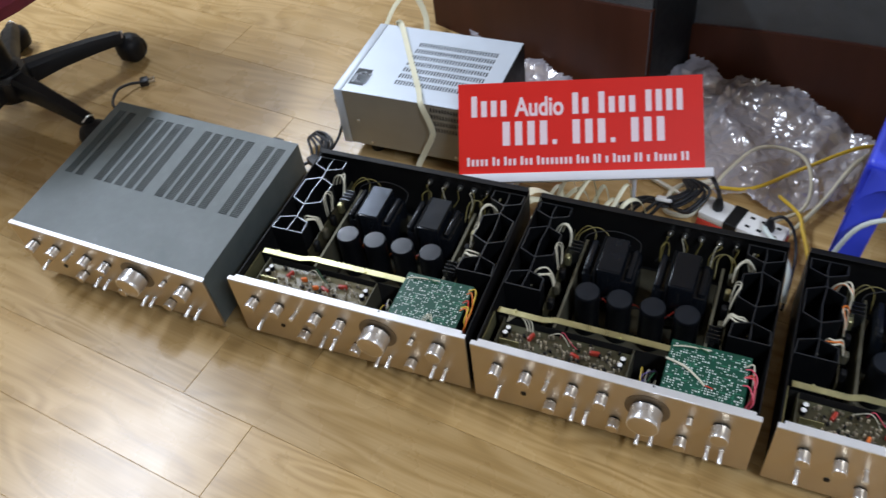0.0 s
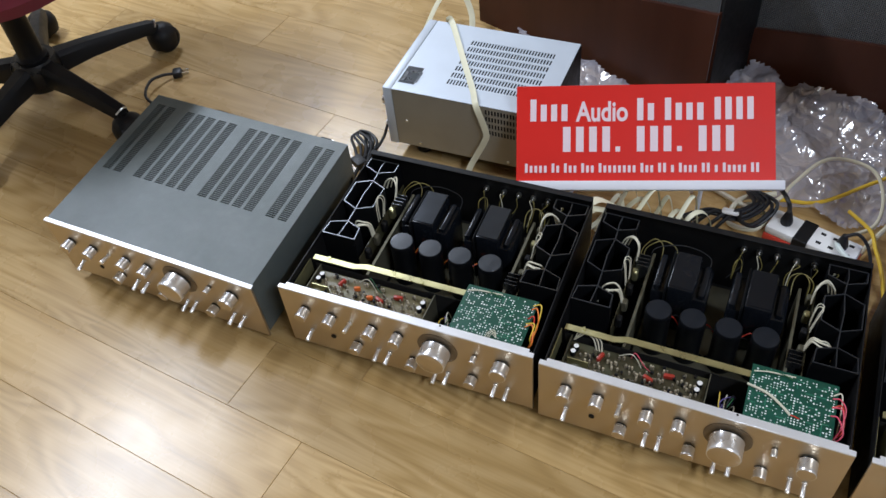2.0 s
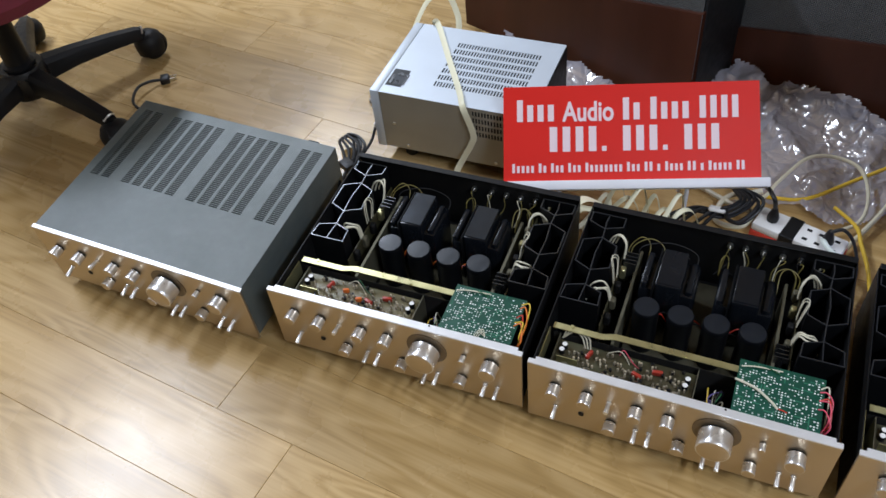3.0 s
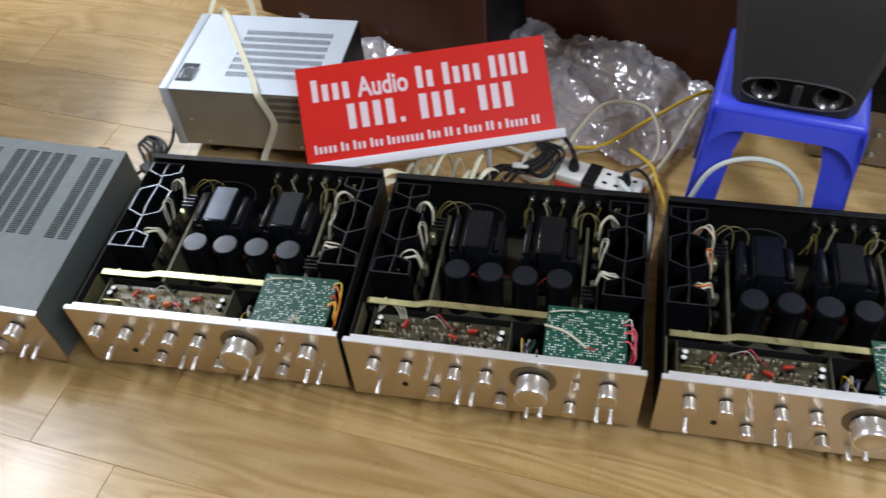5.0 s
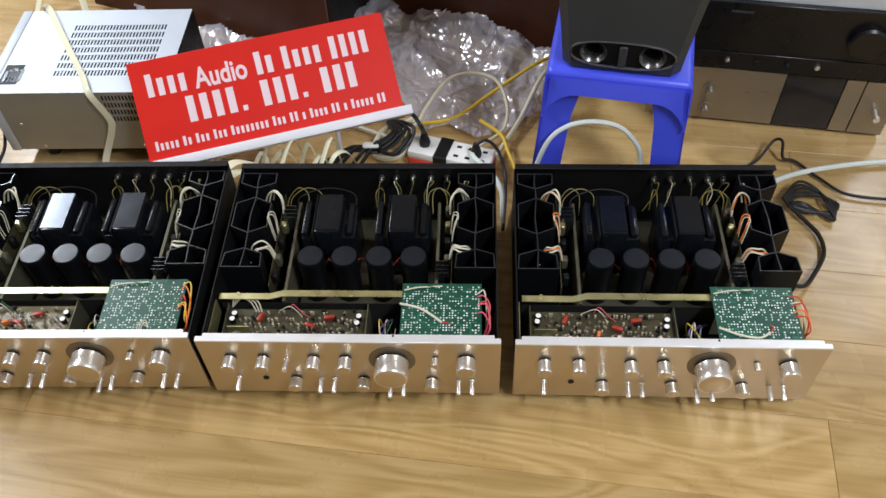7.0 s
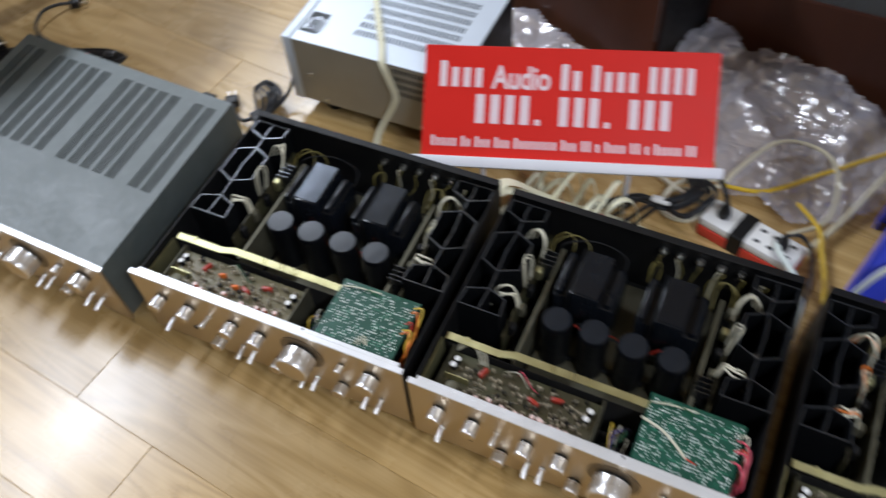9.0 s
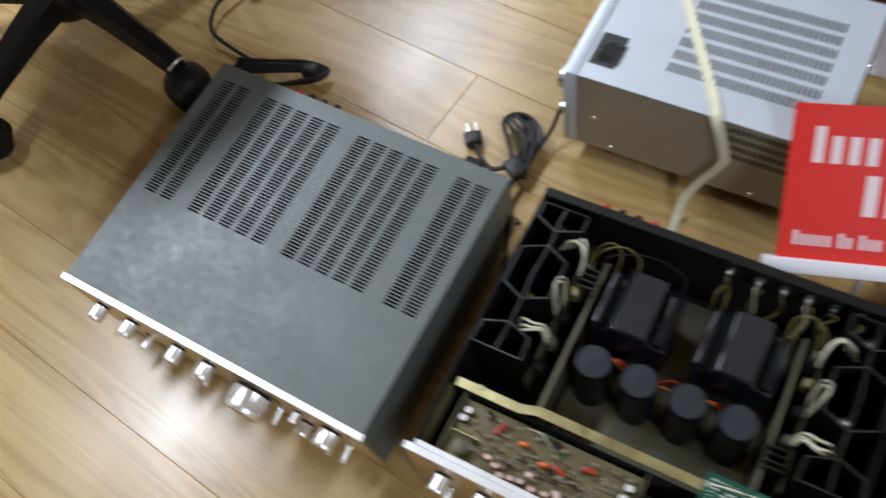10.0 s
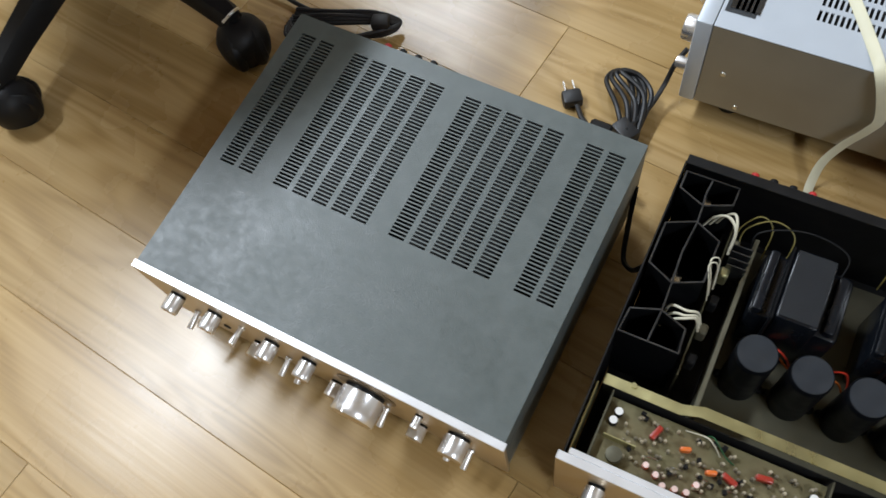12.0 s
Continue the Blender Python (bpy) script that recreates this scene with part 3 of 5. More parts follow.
def tone_board(amp, variant, rng):
    zb = 0.112
    bm = B()
    bx(bm, 0.024, 0.018, zb - 0.0016, 0.232, 0.088, zb)
    bd = part("circuit_board", bm, (SHEENPCB, BROWN, BROWN)[variant], amp, "component-side tone control circuit board")

    def drop(name, me, x, y, rz=0, z=zb, label=""):
        return put_mesh(name, me, bd, pose(x, y, z, 0, 0, rz), label)
    for x, y in ((0.036, 0.074), (0.034, 0.064), (0.222, 0.070), (0.220, 0.058)):
        e = drop("electrolytic_capacitor", ELCO, x, y)
        put_mesh("aluminium_top", ELTOP, e, Matrix.Identity(4), "white aluminium top")
    for x, y, r in ((0.075, 0.070, 70), (0.178, 0.070, 8), (0.150, 0.056, -20)):
        drop("film_capacitor", FILMC, x, y, r)
    for k in range(15):
        x, y = 0.078 + 0.0094 * k + rng.uniform(-0.004, 0.004), rng.choice((0.026, 0.031, 0.036)) + rng.uniform(-0.003, 0.003)
        e = drop("small_capacitor", TANT, x, y)
        put_mesh("aluminium_top", ELRED, e, pose(0, 0, 0.0092), "pinkish white top")
    if variant == 2:
        for x, y, r in ((0.122, 0.045, 80), (0.152, 0.030, 30), (0.166, 0.028, 70)):
            drop("disc_capacitor", DISC, x, y, r)
    if variant == 0:
        for x, y in ((0.105, 0.066), (0.133, 0.055)):
            drop("disc_capacitor", DISC, x, y, 20)
    for k in range(112):
        x, y = 0.046 + 0.00158 * k + rng.uniform(-0.001, 0.001), rng.choice((0.05, 0.058, 0.066, 0.078, 0.042, 0.036)) + rng.uniform(-0.002, 0.002)
        drop("resistor", RBODY, x, y)
    for k in range(18):
        drop("transistor", TRANS, rng.uniform(0.05, 0.215), rng.uniform(0.038, 0.083), rng.uniform(0, 180))
    drop("bracket", BRKT, 0.131, 0.020, 0, zb, "cream slotted bracket")
    part("side_flange", bx(B(), 0.007, 0.014, 0.1, 0.0084, 0.09, 0.134), ZINC, amp, "yellow zinc-plated side flange")
    for x in (0.024, 0.234):
        part("board_bracket", bx(B(), x - 0.0008, 0.012, 0.06, x + 0.0008, 0.092, 0.122), OLIVE, bd)
    sw = part("rotary_switch", lathe(B(), [(0.007, 0), (0.0078, 0.003), (0.0078, 0.010), (0.004, 0.011)], 18, pose(0.046, 0.033, zb + 0.003)), OLIVE, bd, "metal rotary switch")
    for y in (0.019, 0.047):
        part("frame_plate", bx(B(), 0.030, y, zb - 0.01, 0.062, y + 0.0012, zb + 0.014), ZINC, sw)
    for k in range(6):
        x = 0.07 + 0.026 * k + rng.uniform(-0.004, 0.004)
        part("jumper_link", tube(B(), [(x, 0.046, zb), (x + 0.002, 0.046, zb + 0.003), (x + 0.010, 0.047, zb + 0.003), (x + 0.012, 0.047, zb)], 0.0005, 5, 3), TIN, bd)
    bm = B()
    bx(bm, 0.026, 0.02, 0.04, 0.05, 0.06, 0.10, 0.003)
    for x in (0.075, 0.12, 0.165, 0.205):
        cy(bm, (x, 0.014, 0.113), "y", 0.011, 0.016, 18)
        bx(bm, x - 0.011, 0.006, 0.045, x + 0.011, 0.035, 0.075)
    part("potentiometer_row", bm, BLACK, amp)
    wires = [((0.10, 0.085, zb), (0.118, 0.082, zb + 0.016), (0.128, 0.078, zb + 0.012), (0.136, 0.074, zb)), ((0.118, 0.086, zb), (0.124, 0.083, zb + 0.02), (0.14, 0.074, zb + 0.008), (0.15, 0.072, zb))]
    for w, mt in zip(wires, (CREAMC, (GRNW, PINK, PINK)[variant])):
        part("jumper_wire", tube(B(), w, 0.0007, 6), mt, bd)
    for k in range(3 if variant == 1 else 0):
        part("jumper_wire", tube(B(), [(0.028, 0.09, zb + 0.002), (0.036 + 0.006 * k, 0.094, zb + 0.022), (0.056 + 0.006 * k, 0.092, zb + 0.016), (0.066 + 0.004 * k, 0.083, zb)], 0.0011, 6), CREAMC, bd)


def phono_board(amp, variant, rng):
    zt = 0.141
    bm = B()
    bx(bm, 0.286, 0.018, zt - 0.0016, 0.403, 0.116, zt)
    bd = part("circuit_board", bm, GREEN, amp, "green solder-side circuit board")
    bm = B()
    for k in range(360):
        x, y = 0.2895 + 0.0042 * rng.randrange(27), 0.0215 + 0.0042 * rng.randrange(22)
        r = rng.uniform(0.0009, 0.0018)
        cy(bm, (x, y, zt + 0.0003), "z", r, 0.0008, 6, r * 0.4)
    part("solder_joints", bm, SOLDER, bd, "bright solder joints", kind="stuff")
    bm = B()
    for k in range(46):
        x, y = 0.290 + 0.0042 * rng.randrange(26), 0.0215 + 0.0042 * rng.randrange(22)
        if rng.random() < 0.5:
            bx(bm, x, y, zt, min(x + rng.uniform(0.006, 0.02), 0.402), y + 0.0011, zt + 0.0001 + 0.000003 * k)
        else:
            bx(bm, x, y, zt, x + 0.0011, min(y + rng.uniform(0.006, 0.016), 0.115), zt + 0.0001 + 0.000003 * k)
    part("track_layer", bm, mat("pale_green_track", (0.04, 0.20, 0.12), 0.35), bd, kind="stuff")
    part("jumper_wire", tube(B(), [(0.289, 0.103, zt + 0.001), (0.31, 0.106, zt + 0.004), (0.345, 0.110, zt + 0.002)], 0.0011, 6), CREAMC, bd)
    part("jumper_wire", tube(B(), [(0.30, 0.108, zt + 0.001), (0.325, 0.108, zt + 0.004), (0.343, 0.104, zt + 0.002)], 0.0008, 6), GRNW, bd)
    if variant == 1:
        part("jumper_wire", tube(B(), [(0.284, 0.078, zt + 0.002), (0.312, 0.068, zt + 0.006), (0.334, 0.054, zt + 0.005), (0.346, 0.046, zt + 0.001)], 0.0019, 8), CREAMC, bd)
        part("jumper_wire", tube(B(), [(0.346, 0.046, zt + 0.002), (0.352, 0.044, zt + 0.004), (0.358, 0.044, zt + 0.001)], 0.001, 6), REDW, bd)
    if variant == 2:
        part("jumper_wire", tube(B(), [(0.288, 0.044, zt + 0.001), (0.315, 0.03, zt + 0.004), (0.34, 0.026, zt + 0.004), (0.357, 0.036, zt + 0.002)], 0.0017, 8), CREAMC, bd)
        part("jumper_wire", tube(B(), [(0.357, 0.036, zt + 0.001), (0.362, 0.042, zt + 0.005), (0.36, 0.05, zt + 0.001)], 0.0009, 6), REDW, bd)
    if variant == 0:
        for k in range(3):
            part("jumper_wire", tube(B(), [(0.345 + 0.003 * k, 0.026, zt), (0.35 + 0.003 * k, 0.034, zt + 0.006), (0.356, 0.04 - 0.004 * k, zt + 0.003), (0.362, 0.03, zt)], 0.0007, 6), CREAMC, bd)
    cols = ((ORW, YELW, REDW, ORW, YELW), (PINK, PINK, REDW, PINK, CREAMC), (REDW, ORW, REDW, CREAMC, REDW))[variant]
    for k, mt in enumerate(cols):
        y = 0.055 + 0.009 * k + rng.uniform(-0.006, 0.006)
        q = [rng.uniform(-0.005, 0.005) for _ in range(6)]
        part("lead_wire", tube(B(), [(0.397, y + 0.010, zt), (0.408 + 0.6 * q[0], y + 0.008 + q[1], zt + 0.006 + 0.4 * q[2]), (0.413 + 0.8 * q[3], y - 0.012 + q[4], zt - 0.004 + q[5]), (0.409 + 0.6 * q[2], 0.036 + q[0], zt - 0.022), (0.404, 0.026 + q[1], zt - 0.05)], 0.0011, 6), mt, amp)
    part("spacer_bracket", bx(B(), 0.396, 0.016, 0.03, 0.3975, 0.10, 0.137), BLACK, amp)


def open_amp(m, variant, label, sides=(1, 1)):
    rng = random.Random(11 + variant)
    amp = thing("amplifier", m, label, "amplifier", "row of amplifiers")
    front(amp)
    bm = B()
    bx(bm, 0.006, 0.006, 0.02, 0.424, 0.35, 0.0225)
    part("bottom_plate", bm, BLACK, amp)
    bm = B()
    bx(bm, 0.108, 0.108, 0.0245, 0.328, 0.338, 0.0275)
    for k in range(9):
        x = 0.2225 + 0.007 * (k % 2)
        cy(bm, (x, 0.222 + 0.0085 * k, 0.0276), "z", 0.0027, 0.0003, 10)
    part("centre_plate", bm, OLIVE, amp, "dusty olive zinc-plated chassis plate")
    bm = B()
    bx(bm, 0.005, 0.3485, 0.02, 0.425, 0.352, 0.1545)
    bx(bm, 0.005, 0.3405, 0.1525, 0.425, 0.352, 0.1548, 0.0006)
    part("back_panel", bm, BLACK, amp, "black steel back panel")
    for k, on in enumerate(sides):
        if on:
            xa = 0.0035 if k == 0 else 0.4245
            part("side_panel", bx(B(), xa, 0.0055, 0.02, xa + 0.0015, 0.348, 0.147), BLACK, amp)
    bm = B()
    bx(bm, 0.012, 0.090, 0.134, 0.088, 0.1005, 0.1355)
    for k in range(6):
        y = 0.090 + 0.0055 * (k + 0.5) / 6
        bx(bm, 0.088 + 0.003 * k, y, 0.134, 0.0912 + 0.003 * k, y + 0.0105, 0.1356)
    bx(bm, 0.106, 0.0955, 0.134, 0.306, 0.1065, 0.1355)
    for x in (0.04, 0.21):
        cy(bm, (x, 0.099, 0.1362), "z", 0.0028, 0.002, 10)
    part("cross_bar", bm, ZINC, amp, "yellow zinc-plated cross bar")
    for x in (0.099, 0.331):
        part("rail", bx(B(), x, 0.108, 0.03, x + 0.0045, 0.31, 0.105), OLIVE, amp)
    heat_sink(amp, 0.009, False, variant == 0)
    heat_sink(amp, 0.421, True, variant == 0)
    for k, x in enumerate((0.136, 0.189, 0.243, 0.297)):
        c = thing("filter_capacitor", Matrix.Identity(4), "large black can capacitor", "")
        del c["label"]
        c.parent = amp
        c.matrix_local = pose(x, 0.181, 0.03)
        put_mesh("sleeve", CAP_BODY, c, Matrix.Identity(4))
        put_mesh("cap_top", TOP_A if variant == 0 else TOP_B, c, Matrix.Identity(4), "matt blue-grey top")
        part("clamp", bx(B(), -0.026, -0.004, -0.002, 0.026, 0.004, 0.006, 0.002), BLACK, c)
    for x in (0.1625, 0.216, 0.270):
        for mt in (REDW, (ORW, RUBBER, REDW)[variant]):
            q = [rng.uniform(-0.006, 0.006) for _ in range(6)]
            part("lead_wire", tube(B(), [(x - 0.022, 0.198 + q[0], 0.05), (x - 0.012 + q[1], 0.206 + q[2], 0.078 + q[3]), (x + 0.004 + q[4], 0.204 + q[5], 0.082 + q[1]), (x + 0.02, 0.2 + q[3], 0.05)], 0.0011, 6), mt, amp)
    transformer(amp, 0.114, variant == 0)
    transformer(amp, 0.232, variant == 0)
    # driver boards beside the heat sinks
    for s, xs in ((1, 0.074), (-1, 0.356)):
        bd = part("driver_board", bx(B(), xs - 0.0008, 0.135, 0.035, xs + 0.0008, 0.325, 0.108), BROWN, amp, "dusty upright driver board")
        for k in range(5):
            y = 0.15 + 0.034 * k
            bm = B()
            bx(bm, xs + s * 0.002, y, 0.09, xs + s * 0.012, y + 0.012, 0.1125, 0.002)
            part("small_relay", bm, (BLACK, OLIVE, BLACK, ZINC, OLIVE)[k], bd)
        fins = ((0.150, 0.157, 0.165, 0.173) if s < 0 else (0.262, 0.270, 0.278, 0.286))
        for y in fins:
            xa, xb = (xs - 0.024, xs - 0.004) if s < 0 else (xs + 0.006, xs + 0.026)
            part("metal_fin", bx(B(), xa, y, 0.075, xb, y + 0.001, 0.122), EDGE_L, bd)
        for k, y in enumerate((0.30, 0.235, 0.185)):
            for j in range(3 if k != 1 else 2):
                yy = y + 0.006 * j
                q = [rng.uniform(-0.005, 0.005) for _ in range(8)]
                if k == 1:
                    pts = [(xs, yy - 0.016, 0.115), (xs - s * 0.004, yy - 0.01, 0.14), (xs - s * 0.010, yy + 0.006, 0.148), (xs - s * 0.002, yy + 0.012, 0.142), (xs + s * 0.002, yy - 0.002, 0.115)]
                if k == 0:
                    pts = [(xs + s * 0.004, y - 0.022 + 0.003 * j, 0.112), (xs + s * 0.003, y - 0.010 + q[0], 0.134), (xs - s * (0.003 + 0.003 * j), y + 0.004 + q[1], 0.139 + 0.3 * q[2]), (xs - s * (0.012 + 0.005 * j), y + 0.010 - 0.003 * j, 0.131), (xs - s * (0.018 + 0.006 * j), y + 0.009 - 0.004 * j, 0.112)]
                if k == 2:
                    pts = [(xs + s * 0.003, y + 0.004 * j, 0.112), (xs - s * 0.003, y + 0.002 + 0.004 * j, 0.133 + 0.3 * q[4]), (xs - s * 0.014, y - 0.002 + 0.005 * j + q[6], 0.138 + 0.3 * q[7]), (xs - s * (0.027 + q[0]), y - 0.006 + 0.007 * j, 0.132), (xs - s * (0.036 + q[2]), y - 0.009 + 0.007 * j, 0.112)]
                mt, rr = CREAMC, (0.0014 + 0.008 * abs(q[5]) if k != 1 else 0.0008)
                if variant == 2 and j == 1:
                    mt, rr = ORW, 0.0013
                part("sleeved_wire", tube(B(), pts, rr, 8), mt, amp)
    # wires along the back
    for k, (mt, xa, xb) in enumerate(((OLVW, 0.080, 0.112), (OLVW, 0.086, 0.135), (RUBBER, 0.1, 0.19), (OLVW, 0.345, 0.322), (OLVW, 0.35, 0.315), (OLVW, 0.228, 0.240))):
        part("lead_wire", tube(B(), [(xa, 0.29 + 0.004 * k, 0.09), (xa, 0.315, 0.105 + 0.003 * k), ((xa + xb) / 2, 0.33, 0.118), (xb, 0.325, 0.108), (xb, 0.30, 0.085)], 0.0009, 6), mt, amp)
    for k in range(6):
        x = 0.235 + 0.028 * k + rng.uniform(-0.003, 0.003)
        bm = B()
        cy(bm, (x, 0.344, 0.128), "y", 0.005, 0.006, 12)
        cy(bm, (x, 0.338, 0.128), "y", 0.0015, 0.008, 8)
        part("phono_socket", bm, TIN, amp)
        for j in range(2):
            part("lead_wire", tube(B(), [(x, 0.336, 0.128), (x + rng.uniform(-0.006, 0.006), 0.328, 0.134), (x + rng.uniform(-0.01, 0.01), 0.322, 0.115), (x + rng.uniform(-0.02, 0.01), 0.312, 0.085)], 0.0007, 6), (OLVW, CREAMC, RUBBER, OLVW)[(k + 2 * j) % 4], amp)
    tone_board(amp, variant, rng)
    phono_board(amp, variant, rng)
    # loom between the two boards
    for k, mt in enumerate((YELW, BLUW, CREAMC, BLUW, GRNW, BLUW, CREAMC, RUBBER)):
        q = [rng.uniform(-0.009, 0.009) for _ in range(8)]
        part("lead_wire", tube(B(), [(0.255 + 0.002 * k + q[0], 0.078 + 0.5 * q[1], 0.06), (0.258 + 0.002 * k + q[2], 0.066 + q[3], 0.106 + q[4]), (0.264 + q[5] * 1.3, 0.045 + q[6], 0.108 + q[7]), (0.268 + q[1], 0.028 + 0.6 * q[0], 0.08)], 0.0009, 6), mt, amp)
    part("selector_switch", bx(B(), 0.243, 0.012, 0.05, 0.28, 0.05, 0.095, 0.003), BLACK, amp)
    # upright face below the cross bar, its darkness put into the colour
    part("bar_drop_face", bx(B(), 0.012, 0.094, 0.03, 0.30, 0.0945, 0.12), INSIDE, amp)
    terminals(amp, (0.075, 0.095, 0.115, 0.135), (1, 0, 0, 1))
    return amp


closed_amp(pose(-0.9241, 0.0017, 0.0032, 3.05, 1.58, -0.94) @ Matrix.Diagonal((1.011, 1, 1, 1)))
open_amp(pose(-0.4405, 0.0, 0, 0, 0, 0.8), 0, "opened amplifier with glint-edged heat sinks and sheen-tinted capacitor tops")
open_amp(pose(0, 0, 0), 1, "opened amplifier with white jumper wire across green board")
open_amp(pose(0.4495, -0.001, 0, 0, 0, -0.4), 2, "opened amplifier with orange capacitors and exposed end heat sink", sides=(1, 0))

# ---- silver component on the floor behind the row ----
box = thing("stereo_receiver", pose(-0.491, 0.505, 0, 0, 0, 0.5), "silver-grey stereo component with slotted top and cream strap over it", "audio component")
bw, bd_, bh = 0.333, 0.242, 0.175
cols = [(0.118 + 0.0062 * k, 0.118 + 0.0062 * k + 0.0034) for k in range(29)]
rows = [(0.046 + 0.0222 * k, 0.046 + 0.0222 * k + 0.0155) for k in range(7)]
xs = sorted({0.02, bw, *[v for c in cols for v in c]})
ys = sorted({0.0, bd_, *[v for r in rows for v in r]})
ci, ri = {xs.index(c[0]) for c in cols}, {ys.index(r[0]) for r in rows}
part("top_cover", perforated(B(), xs, ys, {(i, j) for i in ci for j in ri}, bh, 0.0015), SILVER, box, "silver painted slotted top cover")
cols = [(0.215 + 0.0062 * k, 0.215 + 0.0062 * k + 0.0036) for k in range(18)]
rows = [(0.106 + 0.0165 * k, 0.106 + 0.0165 * k + 0.0115) for k in range(4)]
xs = sorted({0.02, bw, *[v for c in cols for v in c]})
ys = sorted({0.037, bh - 0.001, *[v for r in rows for v in r]})
ci, ri = {xs.index(c[0]) for c in cols}, {ys.index(r[0]) for r in rows}
# both sides take SILSIDE, whose colour holds their shade
part("side_cover", perforated(B(), xs, ys, {(i, j) for i in ci for j in ri}, 0.0, 0.0015, Matrix.Rotation(radians(90), 4, "X")), SILSIDE, box, "silver side with vent slots, its shade put into the colour")
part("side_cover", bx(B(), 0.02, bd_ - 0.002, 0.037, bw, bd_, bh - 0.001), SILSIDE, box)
part("back_panel", bx(B(), bw, 0.002, 0.037, bw + 0.002, bd_ - 0.002, bh - 0.002), BLACK, box)
# solid block in near-black, added for the unlit inside behind the vents
part("chassis", bx(B(), 0.022, 0.004, 0.037, bw - 0.003, bd_ - 0.004, bh - 0.02), INSIDE, box)
part("front_panel", bx(B(), 0.0, -0.001, 0.034, 0.0195, bd_ + 0.001, bh + 0.001, 0.003, 2), SILVER, box, "silver front bezel")
for y, z, r in ((0.035, 0.12, 0.016), (0.03, 0.06, 0.008), (0.12, 0.1, 0.02)):
    part("knob", lathe(B(), [(r, 0), (r, 0.014), (r * 0.9, 0.017)], 24, pose(0, y, z, 0, -90, 0)), KNOB, box)
for x in (0.06, 0.29):
    for y in (0.035, 0.2):
        part("foot", lathe(B(), [(0.013, 0), (0.015, 0.003), (0.014, 0.037)], 16, pose(x, y, 0)), BLACK, box)
for x, z in ((0.045, 0.1), (0.07, 0.047), (0.26, 0.046)):
    part("screw", lathe(B(), [(0.0035, 0), (0.003, 0.0015)], 12, pose(x, 0, z, 90)), TIN, box)
lb = part("rating_label", bx(B(), 0.024, 0.024, bh + 0.0002, 0.058, 0.078, bh + 0.0006), SPK, box, "dark printed label")
for k in range(5):
    part("label_bar", bx(B(), 0.028 + 0.006 * k, 0.030, bh + 0.0008, 0.0375 + 0.006 * k, 0.060 + 0.004 * (k % 3), bh + 0.001), EDGE_L, lb)

strap = solo("packing_strap", tube(B(), [(-0.475, 0.90, 0.02), (-0.462, 0.80, 0.10), (-0.45, 0.752, 0.178), (-0.436, 0.74, 0.179), (-0.371, 0.635, 0.178), (-0.315, 0.545, 0.178), (-0.292, 0.503, 0.176), (-0.272, 0.498, 0.12), (-0.276, 0.496, 0.095), (-0.292, 0.492, 0.06), (-0.304, 0.480, 0.032), (-0.306, 0.462, 0.008), (-0.304, 0.440, 0.003)], 0.0062, 8, 8, 0.10), STRAP, "flat cream plastic packing strap draped over silver box", "strap")

# ---- sign ----
SU, SV = Vector((0.427, 0.134, 0.006)).normalized(), Vector((-0.040, 0.128, 0.109))
SV = (SV - SU * SV.dot(SU)).normalized()
SN = SU.cross(SV)
SM = Matrix(((SU.x, SV.x, SN.x, -0.174), (SU.y, SV.y, SN.y, 0.394), (SU.z, SV.z, SN.z, 0.112), (0, 0, 0, 1)))
sign = thing("shop_sign", SM, "red rectangular sign with pale lettering on white foot, tilted back", "sign")
SW, SH = 0.456, 0.176
part("board", bx(B(), 0, 0, -0.003, SW, SH, 0, 0.0006), SIGNR, sign, "red vinyl board")
part("foot_ledge", bx(B(), -0.014, -0.016, -0.012, SW + 0.014, 0.001, 0.009, 0.002, 2), SIGNW, sign, "white plastic ledge")


def letter_bars(text, u0, u1, top, bottom, word=0.6):
    units = sum(word if c == " " else 1.0 for c in text)
    x, step = u0 * SW, (u1 - u0) * SW / units
    for c in text:
        if c not in " _":
            h = (bottom - top) * SH * (1.0 if c == "H" else 0.76)
            if c == ".":
                h = (bottom - top) * SH * 0.2
            yb = SH * (1 - bottom)
            w = step * (0.58 if c != "." else 0.35)
            part("letter_bar", bx(B(), x, yb, 0.0001, x + w, yb + h, 0.0005), SIGNT, sign)
        x += word * step if c == " " else step


font = bpy.data.curves.new("word", "FONT")
font.body, font.size, font.extrude, font.offset = "Audio", SH * 0.285, 0.0003, 0.0012
holder = new("word", font)
bpy.context.view_layer.update()
word = bpy.data.meshes.new_from_object(holder)
bpy.data.objects.remove(holder)
word.materials.clear()
word.materials.append(SIGNT)
wide = max(v.co.x for v in word.vertices)
put_mesh("word", word, sign, Matrix.Translation((SW * 0.238, SH * 0.63, 0.0004)) @ Matrix.Diagonal((SW * 0.2 / wide, 1, 1, 1)), "pale lettering Audio")
letter_bars("Hxxx _____ Hx Hxxx HHHH", 0.055, 0.935, 0.14, 0.37)
letter_bars("HHHH. HHH. HHH", 0.185, 0.865, 0.43, 0.69)
letter_bars("Hxxxx Hx Hxx Hxx Hxxxxxxx Hxx HH x Hxxx HH x Hxxxx HH", 0.035, 0.945, 0.81, 0.905)
inv = SM.inverted()
